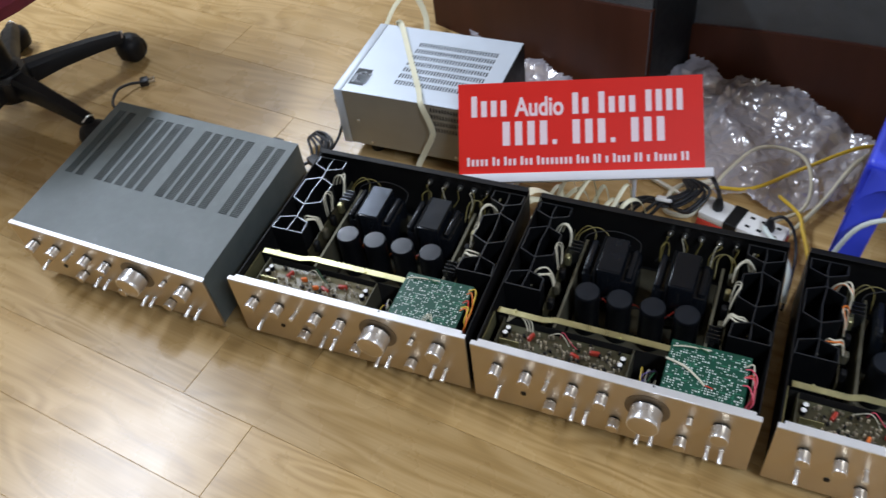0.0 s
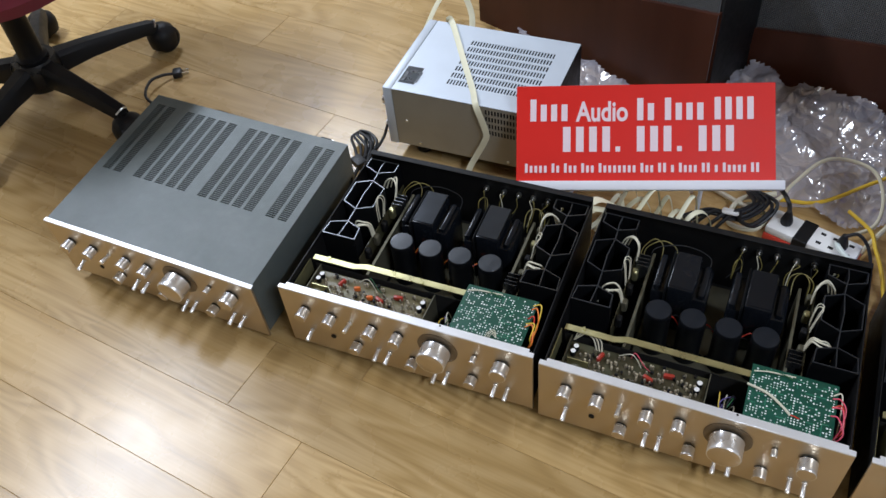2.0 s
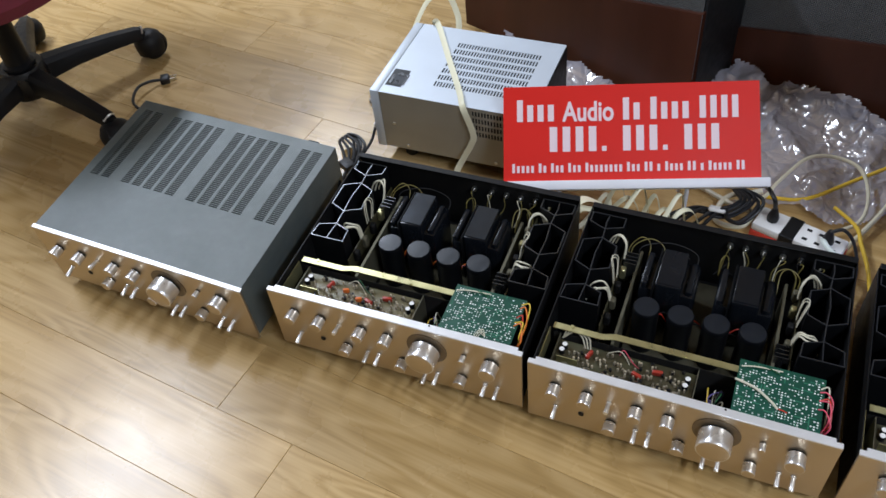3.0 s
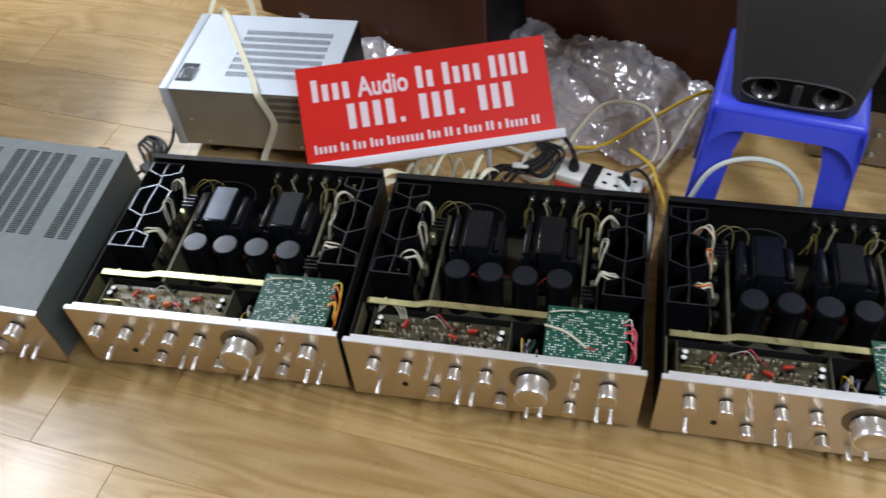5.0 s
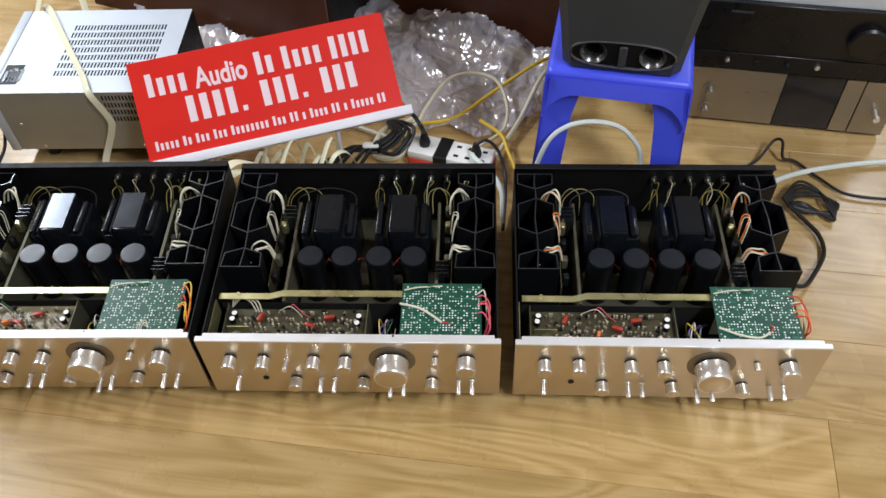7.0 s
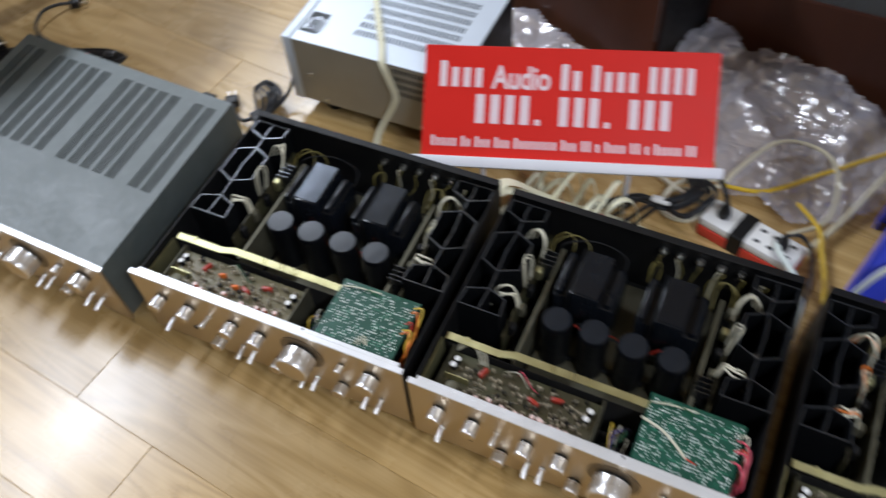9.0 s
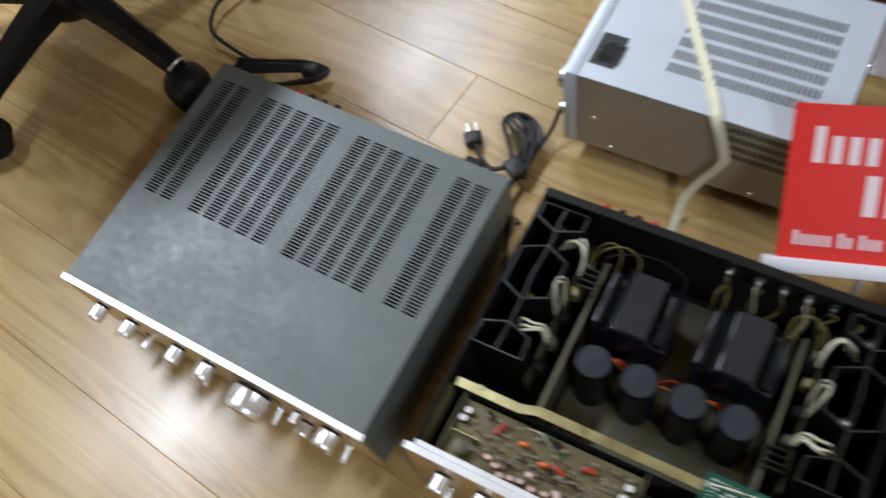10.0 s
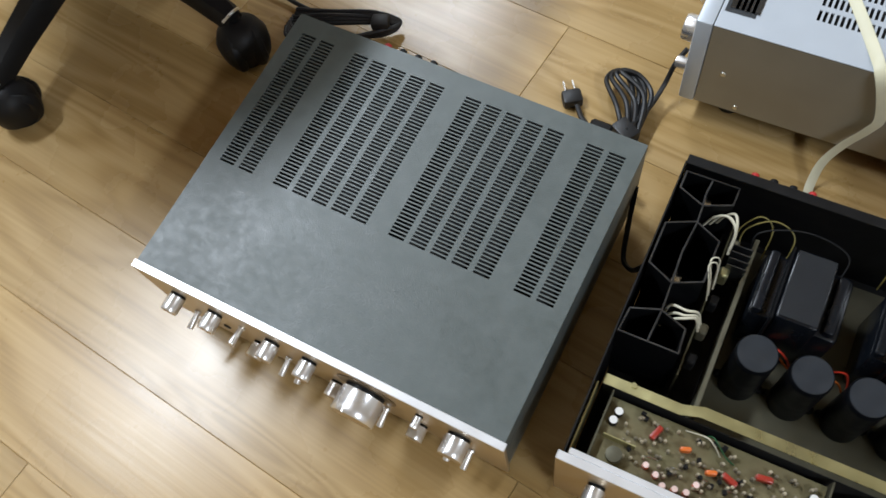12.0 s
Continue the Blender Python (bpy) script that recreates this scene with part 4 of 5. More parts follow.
for u in (0.1, 0.33):
    a = SM @ Vector((u, -0.008, -0.006))
    b = SM @ Vector((u, 0.09, -0.004))
    bm = B()
    tube(bm, [a, (a.x, a.y + 0.002, 0.0)], 0.004, 8, 1)
    tube(bm, [b, (b.x, b.y + 0.02, 0.0)], 0.004, 8, 1)
    bmesh.ops.transform(bm, matrix=inv, verts=bm.verts)
    part("prop", bm, SIGNW, sign)

# ---- plastic stool and small loudspeaker ----
ST = pose(0.630, 0.494, 0, 0, 0, -10)
stool = thing("stool", ST, "bright blue moulded plastic stool", "stool")
HT, TW, BW = 0.30, 0.112, 0.131
bm = B()
bx(bm, -TW, -TW * 0.93, HT - 0.022, TW, TW * 0.93, HT, 0.01, 3)
part("seat", bm, BLUE, stool)


def leg_corner(sx, sy):
    bm = B()
    for axis in (0, 1):
        loops = []
        for t in (0, 0.25, 0.5, 0.75, 1.0):
            z = (HT - 0.012) * (1 - t)
            e = TW - 0.002 + (BW - TW) * t
            w = (0.050 - 0.004 * t if t else 0.060) if sy < 0 else 0.024
            fx, fy = sx * e, sy * e * 0.93
            if axis == 0:
                q = [(fx, fy, z), (fx - sx * w, fy, z), (fx - sx * w, fy - sy * 0.004, z), (fx, fy - sy * 0.004, z)]
            else:
                q = [(fx, fy, z), (fx, fy - sy * w, z), (fx - sx * 0.004, fy - sy * w, z), (fx - sx * 0.004, fy, z)]
            loops.append([bm.verts.new(p) for p in q])
        for a, b in zip(loops, loops[1:]):
            for k in range(4):
                bm.faces.new((a[k], a[(k + 1) % 4], b[(k + 1) % 4], b[k]))
        bm.faces.new(loops[0])
        bm.faces.new(list(reversed(loops[-1])))
    return bm


for sx in (-1, 1):
    for sy in (-1, 1):
        part("leg", leg_corner(sx, sy), BLUE, stool)


def apron(side):
    """Rail with an arched lower edge between two legs."""
    bm = B()
    n, e = 16, TW + 0.0045
    rows = []
    for k in range(n + 1):
        s = -1 + 2 * k / n
        drop = 0.022 + 0.05 * (max(0.0, abs(s) - 0.5) / 0.5) ** 2.5
        for d in (0.0, 0.004):
            rows.append([bm.verts.new(((s * (e - 0.004)), -e * 0.93 + d, HT - 0.008)), bm.verts.new((s * (e - 0.002), -e * 0.93 - 0.006 + d, HT - 0.014 - drop))])
    for k in range(n):
        a, b, c, d = rows[2 * k], rows[2 * k + 1], rows[2 * k + 2], rows[2 * k + 3]
        bm.faces.new((a[0], c[0], c[1], a[1]))
        bm.faces.new((b[0], b[1], d[1], d[0]))
        bm.faces.new((a[1], c[1], d[1], b[1]))
    bmesh.ops.transform(bm, matrix=Matrix.Rotation(radians(90 * side), 4, "Z"), verts=bm.verts)
    return bm


for side in range(4):
    part("apron", apron(side), BLUE, stool)

spk = thing("loudspeaker", ST @ pose(0.0, 0.0, HT, 0, 0, 0), "charcoal plastic loudspeaker with twin round ports, standing on blue stool", "speaker")
bm = B()
loops = []
for z, w, d0, d1 in ((0.0, 0.086, -0.088, 0.08), (0.004, 0.090, -0.093, 0.084), (0.06, 0.096, -0.096, 0.085), (0.18, 0.112, -0.100, 0.085), (0.29, 0.124, -0.098, 0.08), (0.30, 0.118, -0.09, 0.074)):
    c = 0.014
    q = [(-w + c, d0), (w - c, d0), (w, d0 + c), (w, d1 - c), (w - c, d1), (-w + c, d1), (-w, d1 - c), (-w, d0 + c)]
    loops.append([bm.verts.new((a, b, z)) for a, b in q])
for a, b in zip(loops, loops[1:]):
    for k in range(8):
        if not (k == 0 and a is loops[1]):
            bm.faces.new((a[k], a[(k + 1) % 8], b[(k + 1) % 8], b[k]))
bm.faces.new(list(reversed(loops[0])))
bm.faces.new(loops[-1])


def front_y(z):
    return -0.093 - 0.003 * (z - 0.004) / 0.056


def oval(n, rx, rz, px, pz, e1=1.0, e2=1.0):
    for k in range(n):
        ca, sa = math.cos(2 * math.pi * k / n), math.sin(2 * math.pi * k / n)
        yield px + rx * math.copysign(abs(ca) ** e1, ca), pz + rz * math.copysign(abs(sa) ** e2, sa)


def closed(bm, pts):
    v = [bm.verts.new((x, front_y(z), z)) for x, z in pts]
    return [bm.edges.new((v[k], v[(k + 1) % len(v)])) for k in range(len(v))]


edges = closed(bm, [(-0.076, 0.004), (0.076, 0.004), (0.082, 0.06), (-0.082, 0.06)]) + closed(bm, oval(36, 0.0765, 0.0225, 0, 0.036, 0.75, 0.8))
bmesh.ops.triangle_fill(bm, use_beauty=True, use_dissolve=False, edges=edges)
part("cabinet", bm, SPK, spk)
bm = B()
ring = []
for k in range(36):
    a = 2 * math.pi * k / 36
    px = 0.078 * math.copysign(abs(math.cos(a)) ** 0.75, math.cos(a))
    ring.append((px, -0.0965, 0.036 + 0.023 * math.copysign(abs(math.sin(a)) ** 0.8, math.sin(a))))
tube(bm, ring + ring[:1], 0.0022, 8, 1)
part("port_trim", bm, PORT, spk, "glossy black oval trim")
bm = B()
edges = closed(bm, oval(36, 0.0768, 0.0228, 0, 0.036, 0.75, 0.8))
for x in (-0.044, 0.044):
    edges += closed(bm, oval(32, 0.0198, 0.0198, x, 0.036))
bmesh.ops.triangle_fill(bm, use_beauty=True, use_dissolve=False, edges=edges)
part("port_plate", bm, GLOSS, spk)
for x in (-0.044, 0.044):
    for name, profile, mt in (("port", [(0.0206, -0.0005), (0.0202, 0.0016), (0.0194, 0.0016), (0.0172, -0.001), (0.0148, -0.0045), (0.013, -0.009), (0.012, -0.014)], PORT), ("port_bore", [(0.0121, -0.0135), (0.0117, -0.045), (0.001, -0.045)], INSIDE)):
        bm = lathe(B(), profile, 32, pose(x, -0.0948, 0.036, 90))
        bmesh.ops.delete(bm, geom=[f for f in bm.faces if len(f.verts) > 4], context="FACES_ONLY")
        part(name, bm, mt, spk, "flared bass port" if name == "port" else "")
part("port_divider", bx(B(), -0.006, -0.101, 0.016, 0.006, -0.097, 0.054, 0.002), SPK, spk)

# ---- stacked components beside the stool ----
RA = pose(0.724, 0.640, 0, 0, 0, -8.8)
low = thing("stereo_receiver", RA, "bronze-fronted receiver with dark dial window on floor", "receiver", "stacked receivers")
part("case", bx(B(), 0, 0.004, 0.012, 0.44, 0.3, 0.128, 0.002), BLACK, low)
part("left_panel", bx(B(), 0, -0.003, 0.008, 0.238, 0.004, 0.13, 0.0008), GOLDF, low, "bronze brushed panel")
part("dial_window", bx(B(), 0.240, -0.0015, 0.008, 0.341, 0.004, 0.13), DIALG, low, "dark glass dial window")
part("centre_panel", bx(B(), 0.343, -0.003, 0.008, 0.376, 0.004, 0.13, 0.0008), GOLDF, low)
part("right_panel", bx(B(), 0.378, -0.003, 0.008, 0.44, 0.004, 0.13, 0.0008), GOLDF, low)
for x, z in ((0.110, 0.080), (0.110, 0.034)):
    part("knob", lathe(B(), [(0.014, 0), (0.014, 0.002), (0.008, 0.0025), (0.008, 0.014), (0.007, 0.0155)], 22, pose(x, -0.003, z, 90)), GOLDF, low, "small turned knob")
part("knob", lathe(B(), [(0.004, 0), (0.004, 0.02), (0.0065, 0.022), (0.006, 0.028)], 18, pose(0.41, -0.003, 0.066, 90)), KNOB, low)
for x in (0.05, 0.39):
    for y in (0.04, 0.26):
        part("foot", lathe(B(), [(0.013, 0), (0.014, 0.013)], 14, pose(x, y, 0)), BLACK, low)
mid = thing("stereo_receiver", RA @ pose(0.01, 0.0, 0.1285), "gloss black receiver with small chrome controls, stacked on bronze one", "receiver", "stacked receivers")
part("case", bx(B(), -0.03, 0.002, 0.006, 0.42, 0.3, 0.146, 0.002), BLACK, mid)
part("front_panel", bx(B(), -0.03, -0.006, 0.008, 0.42, 0.002, 0.146, 0.0015), GLOSS, mid, "gloss black front panel")
part("lower_flap", bx(B(), -0.03, -0.009, 0.008, 0.42, -0.006, 0.044, 0.001), GLOSS, mid)
part("volume_knob", lathe(B(), [(0.032, 0), (0.032, 0.012), (0.028, 0.016)], 36, pose(0.335, -0.006, 0.09, 90)), GLOSS, mid)
for x, r in ((0.115, 0.004), (0.165, 0.0045), (0.218, 0.0045), (0.27, 0.005)):
    part("control", lathe(B(), [(r, 0), (r, 0.006), (r * 0.7, 0.007)], 14, pose(x, -0.009, 0.03, 90)), TIN if x in (0.115, 0.27) else BLACK, mid)
part("name_bar", bx(B(), 0.10, -0.0067, 0.126, 0.138, -0.006, 0.131), SPK, mid)
for x in (0.03, 0.37):
    for y in (0.03, 0.26):
        part("foot", lathe(B(), [(0.012, 0), (0.012, 0.008)], 12, pose(x, y, 0)), BLACK, mid)
top = thing("stereo_receiver", RA @ pose(0.01, 0.012, 0.275), "black component with silver lower strip, on top of stack", "receiver", "stacked receivers")
part("case", bx(B(), -0.03, 0.002, 0.0, 0.42, 0.3, 0.13, 0.002), BLACK, top)
part("front_panel", bx(B(), -0.03, -0.006, 0.022, 0.42, 0.002, 0.13, 0.0015), GLOSS, top)
part("lower_strip", bx(B(), -0.03, -0.009, 0.0, 0.42, 0.0015, 0.0215, 0.001), SILVER, top, "silver strip")
part("control", lathe(B(), [(0.006, 0), (0.006, 0.008), (0.004, 0.009)], 14, pose(0.1, -0.006, 0.045, 90)), TIN, top)

# ---- two floor-standing wooden loudspeakers ----
def big_speaker(m, w, label):
    t = thing("wooden_loudspeaker", m, label, "speaker", "wooden loudspeakers")
    part("cabinet", bx(B(), 0, 0.016, 0, w, 0.30, 0.33, 0.004), BLACK, t)
    bm = B()
    n = 24
    lowv, hi = [], []
    for k in range(n + 1):
        s = k / n
        z = 0.12 + 0.26 * w * s - 0.08 * (w * s) ** 2
        for y in (0.0, 0.0155):
            lowv.append(bm.verts.new((w * s, y, 0.0)))
            hi.append(bm.verts.new((w * s, y, z)))
    for k in range(n):
        a, b = 2 * k, 2 * k + 2
        bm.faces.new((lowv[a], lowv[b], hi[b], hi[a]))
        bm.faces.new((hi[a], hi[b], hi[b + 1], hi[a + 1]))
        bm.faces.new((lowv[a + 1], hi[a + 1], hi[b + 1], lowv[b + 1]))
    part("lower_front", bm, MAHOG, t, "dark mahogany lower front with curved top edge")
    part("grille", bx(B(), 0.004, 0.008, 0.09, w - 0.004, 0.012, 0.325, 0.001), MESH, t, "black mesh grille")
    return t


big_speaker(pose(-0.491, 1.020, 0, 0, 0, -20.3), 0.618, "low dark mahogany loudspeaker behind silver component")
big_speaker(pose(0.135, 0.980, 0, 0, 0, -20.3), 0.618, "low dark mahogany loudspeaker with black mesh grille behind plastic bag")

# ---- crumpled clear plastic ----
def inside(p, poly):
    c = False
    for (ax, ay), (bx_, by) in zip(poly, poly[1:] + poly[:1]):
        if (ay > p[1]) != (by > p[1]) and p[0] < (bx_ - ax) * (p[1] - ay) / (by - ay) + ax:
            c = not c
    return c


def film(poly, seed, height, label):
    bm = B()
    xs_, ys_ = [p[0] for p in poly], [p[1] for p in poly]
    step = 0.0052
    grid = {}
    nx, ny = int((max(xs_) - min(xs_)) / step) + 6, int((max(ys_) - min(ys_)) / step) + 6
    for i in range(nx):
        for j in range(ny):
            x, y = min(xs_) - 0.02 + i * step, min(ys_) - 0.02 + j * step
            w = noise.noise((x * 14 + seed, y * 14, 0.0)) * 0.03
            if inside((x + w, y + w), poly):
                q = Vector((x * 9 + seed, y * 9, seed * 0.7))
                ridge = 1 - abs(noise.noise(q * 0.8)) * 1.8
                along = Vector((x * 7 + y * 16 + seed, x * 16 - y * 7, 2.0))
                crease = 1 - abs(noise.noise(Vector((along.x * 0.5, along.y * 1.9, seed)))) * 2.4
                cross = 1 - abs(noise.noise(Vector((along.x * 1.7, along.y * 0.6, seed + 5)))) * 2.4
                back = max(0.0, 1 - (max(ys_) - 0.37 * max(0.0, x - 0.14) - y) / 0.13)
                z = 0.006 + height * max(0.0, 0.40 * ridge + 0.12 * crease + 0.06 * cross) + 0.04 * back * back
                z += 0.002 * (0.4 - abs(noise.noise(q * 4.5)))
                edge = min(1.0, 0.5 + 2.4 * max(0.0, y - min(ys_))) * min(1.0, 0.75 + 6.0 * max(0.0, max(ys_) - 0.37 * max(0.0, x - 0.14) - y))
                grid[(i, j)] = bm.verts.new((x + 0.006 * noise.noise(q * 4), y + 0.006 * noise.noise(q * 4 + Vector((9, 0, 0))), max(0.002, z * edge)))
    for (i, j) in grid:
        if all(k in grid for k in ((i + 1, j), (i + 1, j + 1), (i, j + 1))):
            bm.faces.new((grid[(i, j)], grid[(i + 1, j)], grid[(i + 1, j + 1)], grid[(i, j + 1)]))
    ob = solo("plastic_bag", bm, FILM, label, "plastic bag")
    return ob


film([(0.115, 0.80), (0.115, 0.90), (0.15, 0.962), (0.29, 0.913), (0.45, 0.853), (0.535, 0.815), (0.56, 0.75), (0.54, 0.66), (0.45, 0.575), (0.29, 0.595), (0.19, 0.70)], 3.0, 0.062, "large crumpled clear plastic bag on floor")
film([(-0.37, 0.955), (-0.30, 0.84), (-0.17, 0.79), (-0.02, 0.745), (0.07, 0.755), (0.08, 0.79), (-0.05, 0.84), (-0.22, 0.905)], 7.0, 0.05, "crumpled clear plastic sheet behind sign")

# ---- power strip and cables ----
PS = pose(0.270, 0.522, 0, 0, 0, -17)
strip = thing("power_strip", PS, "white power strip with red base and black tape band", "power strip")
part("base", bx(B(), 0, -0.027, 0.0, 0.16, 0.027, 0.022, 0.003, 2), STRIPR, strip, "red lower shell")
part("top_shell", bx(B(), 0.001, -0.026, 0.0222, 0.159, 0.026, 0.040, 0.004, 2), STRIPW, strip, "white socket face")
part("tape_band", bx(B(), 0.052, -0.0285, 0.002, 0.078, 0.0285, 0.0415, 0.002), BLACK, strip, "black tape band")
for x in (0.088, 0.110, 0.138):
    for y in (-0.012, 0.012):
        part("socket_slot", bx(B(), x, y - 0.003, 0.0398, x + 0.009, y + 0.003, 0.0404), BLACK, strip)
for x in (0.028, 0.128):
    p = thing("power_plug", PS @ pose(x, 0.0, 0.0404), "black mains plug seated in power strip", "plug")
    part("body", lathe(B(), [(0.010, 0), (0.011, 0.006), (0.008, 0.018), (0.0045, 0.03)], 16), RUBBER, p)


def cable(pts, r, material, label, name="cable", flat=1.0):
    return solo(name, tube(B(), pts, r, 8, 8, flat), material, label, "strap" if flat < 1 else "cable")


def W(m, x, y, z):
    return tuple(m @ Vector((x, y, z)))


cable([W(PS, 0.028, 0, 0.068), (0.29, 0.505, 0.10), (0.27, 0.55, 0.085), (0.24, 0.60, 0.03), (0.18, 0.62, 0.012), (0.12, 0.60, 0.012)], 0.004, RUBBER, "black mains cable plugged into power strip")
cable([W(PS, 0.128, 0, 0.068), (0.412, 0.488, 0.075), (0.432, 0.478, 0.06), (0.445, 0.45, 0.035), (0.446, 0.41, 0.02), (0.444, 0.37, 0.012), (0.440, 0.33, 0.01)], 0.003, RUBBER, "black mains cable from power strip")
cable([W(PS, 0.12, 0, 0.045), (0.39, 0.462, 0.055), (0.42, 0.43, 0.05), (0.438, 0.39, 0.045), (0.440, 0.362, 0.03), (0.441, 0.345, 0.012)], 0.005, GREYC, "pale grey cable beside power strip")
cable([(0.28, 0.60, 0.012), (0.349, 0.608, 0.02), (0.43, 0.665, 0.04), (0.526, 0.744, 0.05), (0.60, 0.80, 0.02)], 0.0036, YEL, "yellow cable over plastic bag")
cable([(0.40, 0.60, 0.02), (0.44, 0.56, 0.02), (0.452, 0.52, 0.018), (0.466, 0.47, 0.016), (0.474, 0.42, 0.012), (0.48, 0.375, 0.010)], 0.0036, YEL, "yellow cable running between amplifiers")
cable([(0.20, 0.56, 0.012), (0.27, 0.585, 0.02), (0.295, 0.63, 0.03), (0.335, 0.685, 0.05), (0.38, 0.705, 0.05), (0.43, 0.685, 0.05), (0.452, 0.632, 0.035), (0.445, 0.575, 0.02), (0.40, 0.54, 0.01)], 0.0036, CREAM, "cream cable looped behind power strip")
cable([(0.56, 0.78, 0.02), (0.52, 0.70, 0.04), (0.48, 0.61, 0.02), (0.445, 0.54, 0.014), (0.428, 0.505, 0.012)], 0.0046, CREAM, "cream cable on floor")
cable([(0.15, 0.60, 0.008), (0.22, 0.555, 0.02), (0.262, 0.53, 0.03), (0.245, 0.50, 0.02), (0.20, 0.515, 0.01), (0.21, 0.57, 0.02), (0.27, 0.60, 0.025)], 0.005, CREAM, "cream cable loop beside power strip")
cable([(0.478, 0.392, 0.02), (0.498, 0.39, 0.12), (0.516, 0.39, 0.175), (0.545, 0.39, 0.203), (0.585, 0.39, 0.211), (0.625, 0.39, 0.199), (0.655, 0.39, 0.165), (0.669, 0.388, 0.128), (0.672, 0.375, 0.06), (0.672, 0.362, 0.03)], 0.0042, GREYC, "pale grey cable arching in front of stool")
cable([(0.86, 0.365, 0.02), (0.90, 0.42, 0.012), (0.952, 0.456, 0.010), (1.033, 0.481, 0.010), (1.158, 0.498, 0.010), (1.35, 0.50, 0.010)], 0.005, GREYC, "pale grey cable along floor")
cable([(0.80, 0.37, 0.02), (0.86, 0.46, 0.01), (0.913, 0.499, 0.012), (0.946, 0.532, 0.03), (0.957, 0.52, 0.04), (0.962, 0.505, 0.012), (0.985, 0.50, 0.008), (1.02, 0.455, 0.008), (1.067, 0.415, 0.008), (1.20, 0.40, 0.008)], 0.0028, RUBBER, "thin black cable curling on floor")
bm = B()
for k in range(5):
    tube(bm, [(0.945 - 0.003 * k, 0.392, 0.010 + 0.004 * k), (0.970, 0.408 + 0.006 * k, 0.014 + 0.003 * k), (1.005, 0.410 + 0.004 * k - 0.002 * (k % 2), 0.012), (1.034 - 0.006 * k, 0.392 - 0.004 * (k % 3), 0.010 + 0.002 * k), (1.018, 0.374 - 0.005 * k, 0.010), (0.975, 0.372 + 0.005 * k, 0.012), (0.947, 0.386, 0.010 + 0.003 * k)], 0.0026)
solo("power_cable", bm, RUBBER, "black mains cable coiled on floor beside amplifier", "cable")
cable([(0.945, 0.388, 0.014), (0.965, 0.355, 0.012), (0.984, 0.32, 0.01), (0.982, 0.28, 0.01), (0.955, 0.235, 0.014), (0.93, 0.205, 0.02), (0.905, 0.20, 0.03)], 0.0038, RUBBER, "black mains cord beside amplifier", "power_cable")
# black cords under and beside the sign
rng = random.Random(5)
for k in range(6):
    a = rng.uniform(-0.02, 0.02)
    cable([(0.06 + 0.02 * k, 0.43 + a, 0.012), (0.11 + 0.02 * k, 0.47 + a, 0.03 + 0.008 * k), (0.16 + 0.012 * k, 0.50 - a, 0.05), (0.20 + 0.01 * k, 0.485 + a, 0.06 - 0.006 * k), (0.235 + 0.008 * k, 0.53 + a, 0.05), (0.22, 0.59 + a, 0.02)], 0.0036, RUBBER, "tangled black cord behind amplifiers", "black_cable")
part_knot = solo("cable_tie", bx(B(), 0.185, 0.478, 0.062, 0.215, 0.492, 0.07, 0.003), STRIPW, "small white cable tie on black cords", "cable tie")
# cream strap heap
for k in range(8):
    a, b = rng.uniform(-0.012, 0.012), rng.uniform(-0.01, 0.01)
    x = -0.02 + 0.022 * k
    cable([(x - 0.03, 0.405 + a, 0.01), (x, 0.43 + a, 0.04 + 0.012 * (k % 4)), (x + 0.022, 0.462 + b, 0.07 + 0.010 * ((k * 3) % 5)), (x + 0.04, 0.448 + a, 0.05), (x + 0.055, 0.42 + b, 0.02), (x + 0.075, 0.41, 0.012)], 0.0055, STRAP, "loose heap of cream packing strap", "packing_strap", 0.14)
cable([(-0.035, 0.375, 0.10), (-0.02, 0.40, 0.085), (0.06, 0.425, 0.06), (0.14, 0.45, 0.03), (0.19, 0.46, 0.012)], 0.011, STRAP, "wide cream packing strap behind amplifiers", "packing_strap", 0.1)
cable([(-0.03, 0.36, 0.135), (-0.012, 0.385, 0.125), (0.03, 0.415, 0.08), (0.10, 0.43, 0.05)], 0.009, STRAP, "cream packing strap behind amplifiers", "packing_strap", 0.1)
# strap loops by the far loudspeaker
cable([(-0.60, 0.93, 0.01), (-0.575, 0.98, 0.07), (-0.53, 0.99, 0.10), (-0.49, 0.965, 0.06), (-0.475, 0.93, 0.02)], 0.007, STRAP, "cream strap loop beside silver component", "packing_strap", 0.12)

# mains cord bundle between closed amplifier and silver component
bm = B()
for k in range(4):
    o = 0.0085 * k
    tube(bm, [(-0.532 + o * 0.6, 0.43, 0.016 + 0.004 * (k % 3)), (-0.555 + o, 0.465 + o, 0.026 + 0.004 * (k % 2)), (-0.585 + 0.6 * o, 0.505 + 0.4 * o, 0.02 + 0.004 * k), (-0.572 + o, 0.525 - 0.2 * o, 0.02 + 0.003 * k), (-0.548 + o, 0.50, 0.024), (-0.530 + 0.4 * o, 0.452, 0.02)], 0.0033)
solo("power_cable", bm, RUBBER, "bundled black mains cable lying on floor", "cable")
cable([(-0.532, 0.435, 0.03), (-0.52, 0.48, 0.02), (-0.513, 0.515, 0.03), (-0.508, 0.535, 0.055), (-0.50, 0.55, 0.07)], 0.0032, RUBBER, "black cord rising to silver component", "power_cable")
cable([(-0.540, 0.445, 0.02), (-0.565, 0.43, 0.012), (-0.59, 0.440, 0.012), (-0.606, 0.458, 0.012)], 0.0035, RUBBER, "black cord ending in plug", "power_cable")
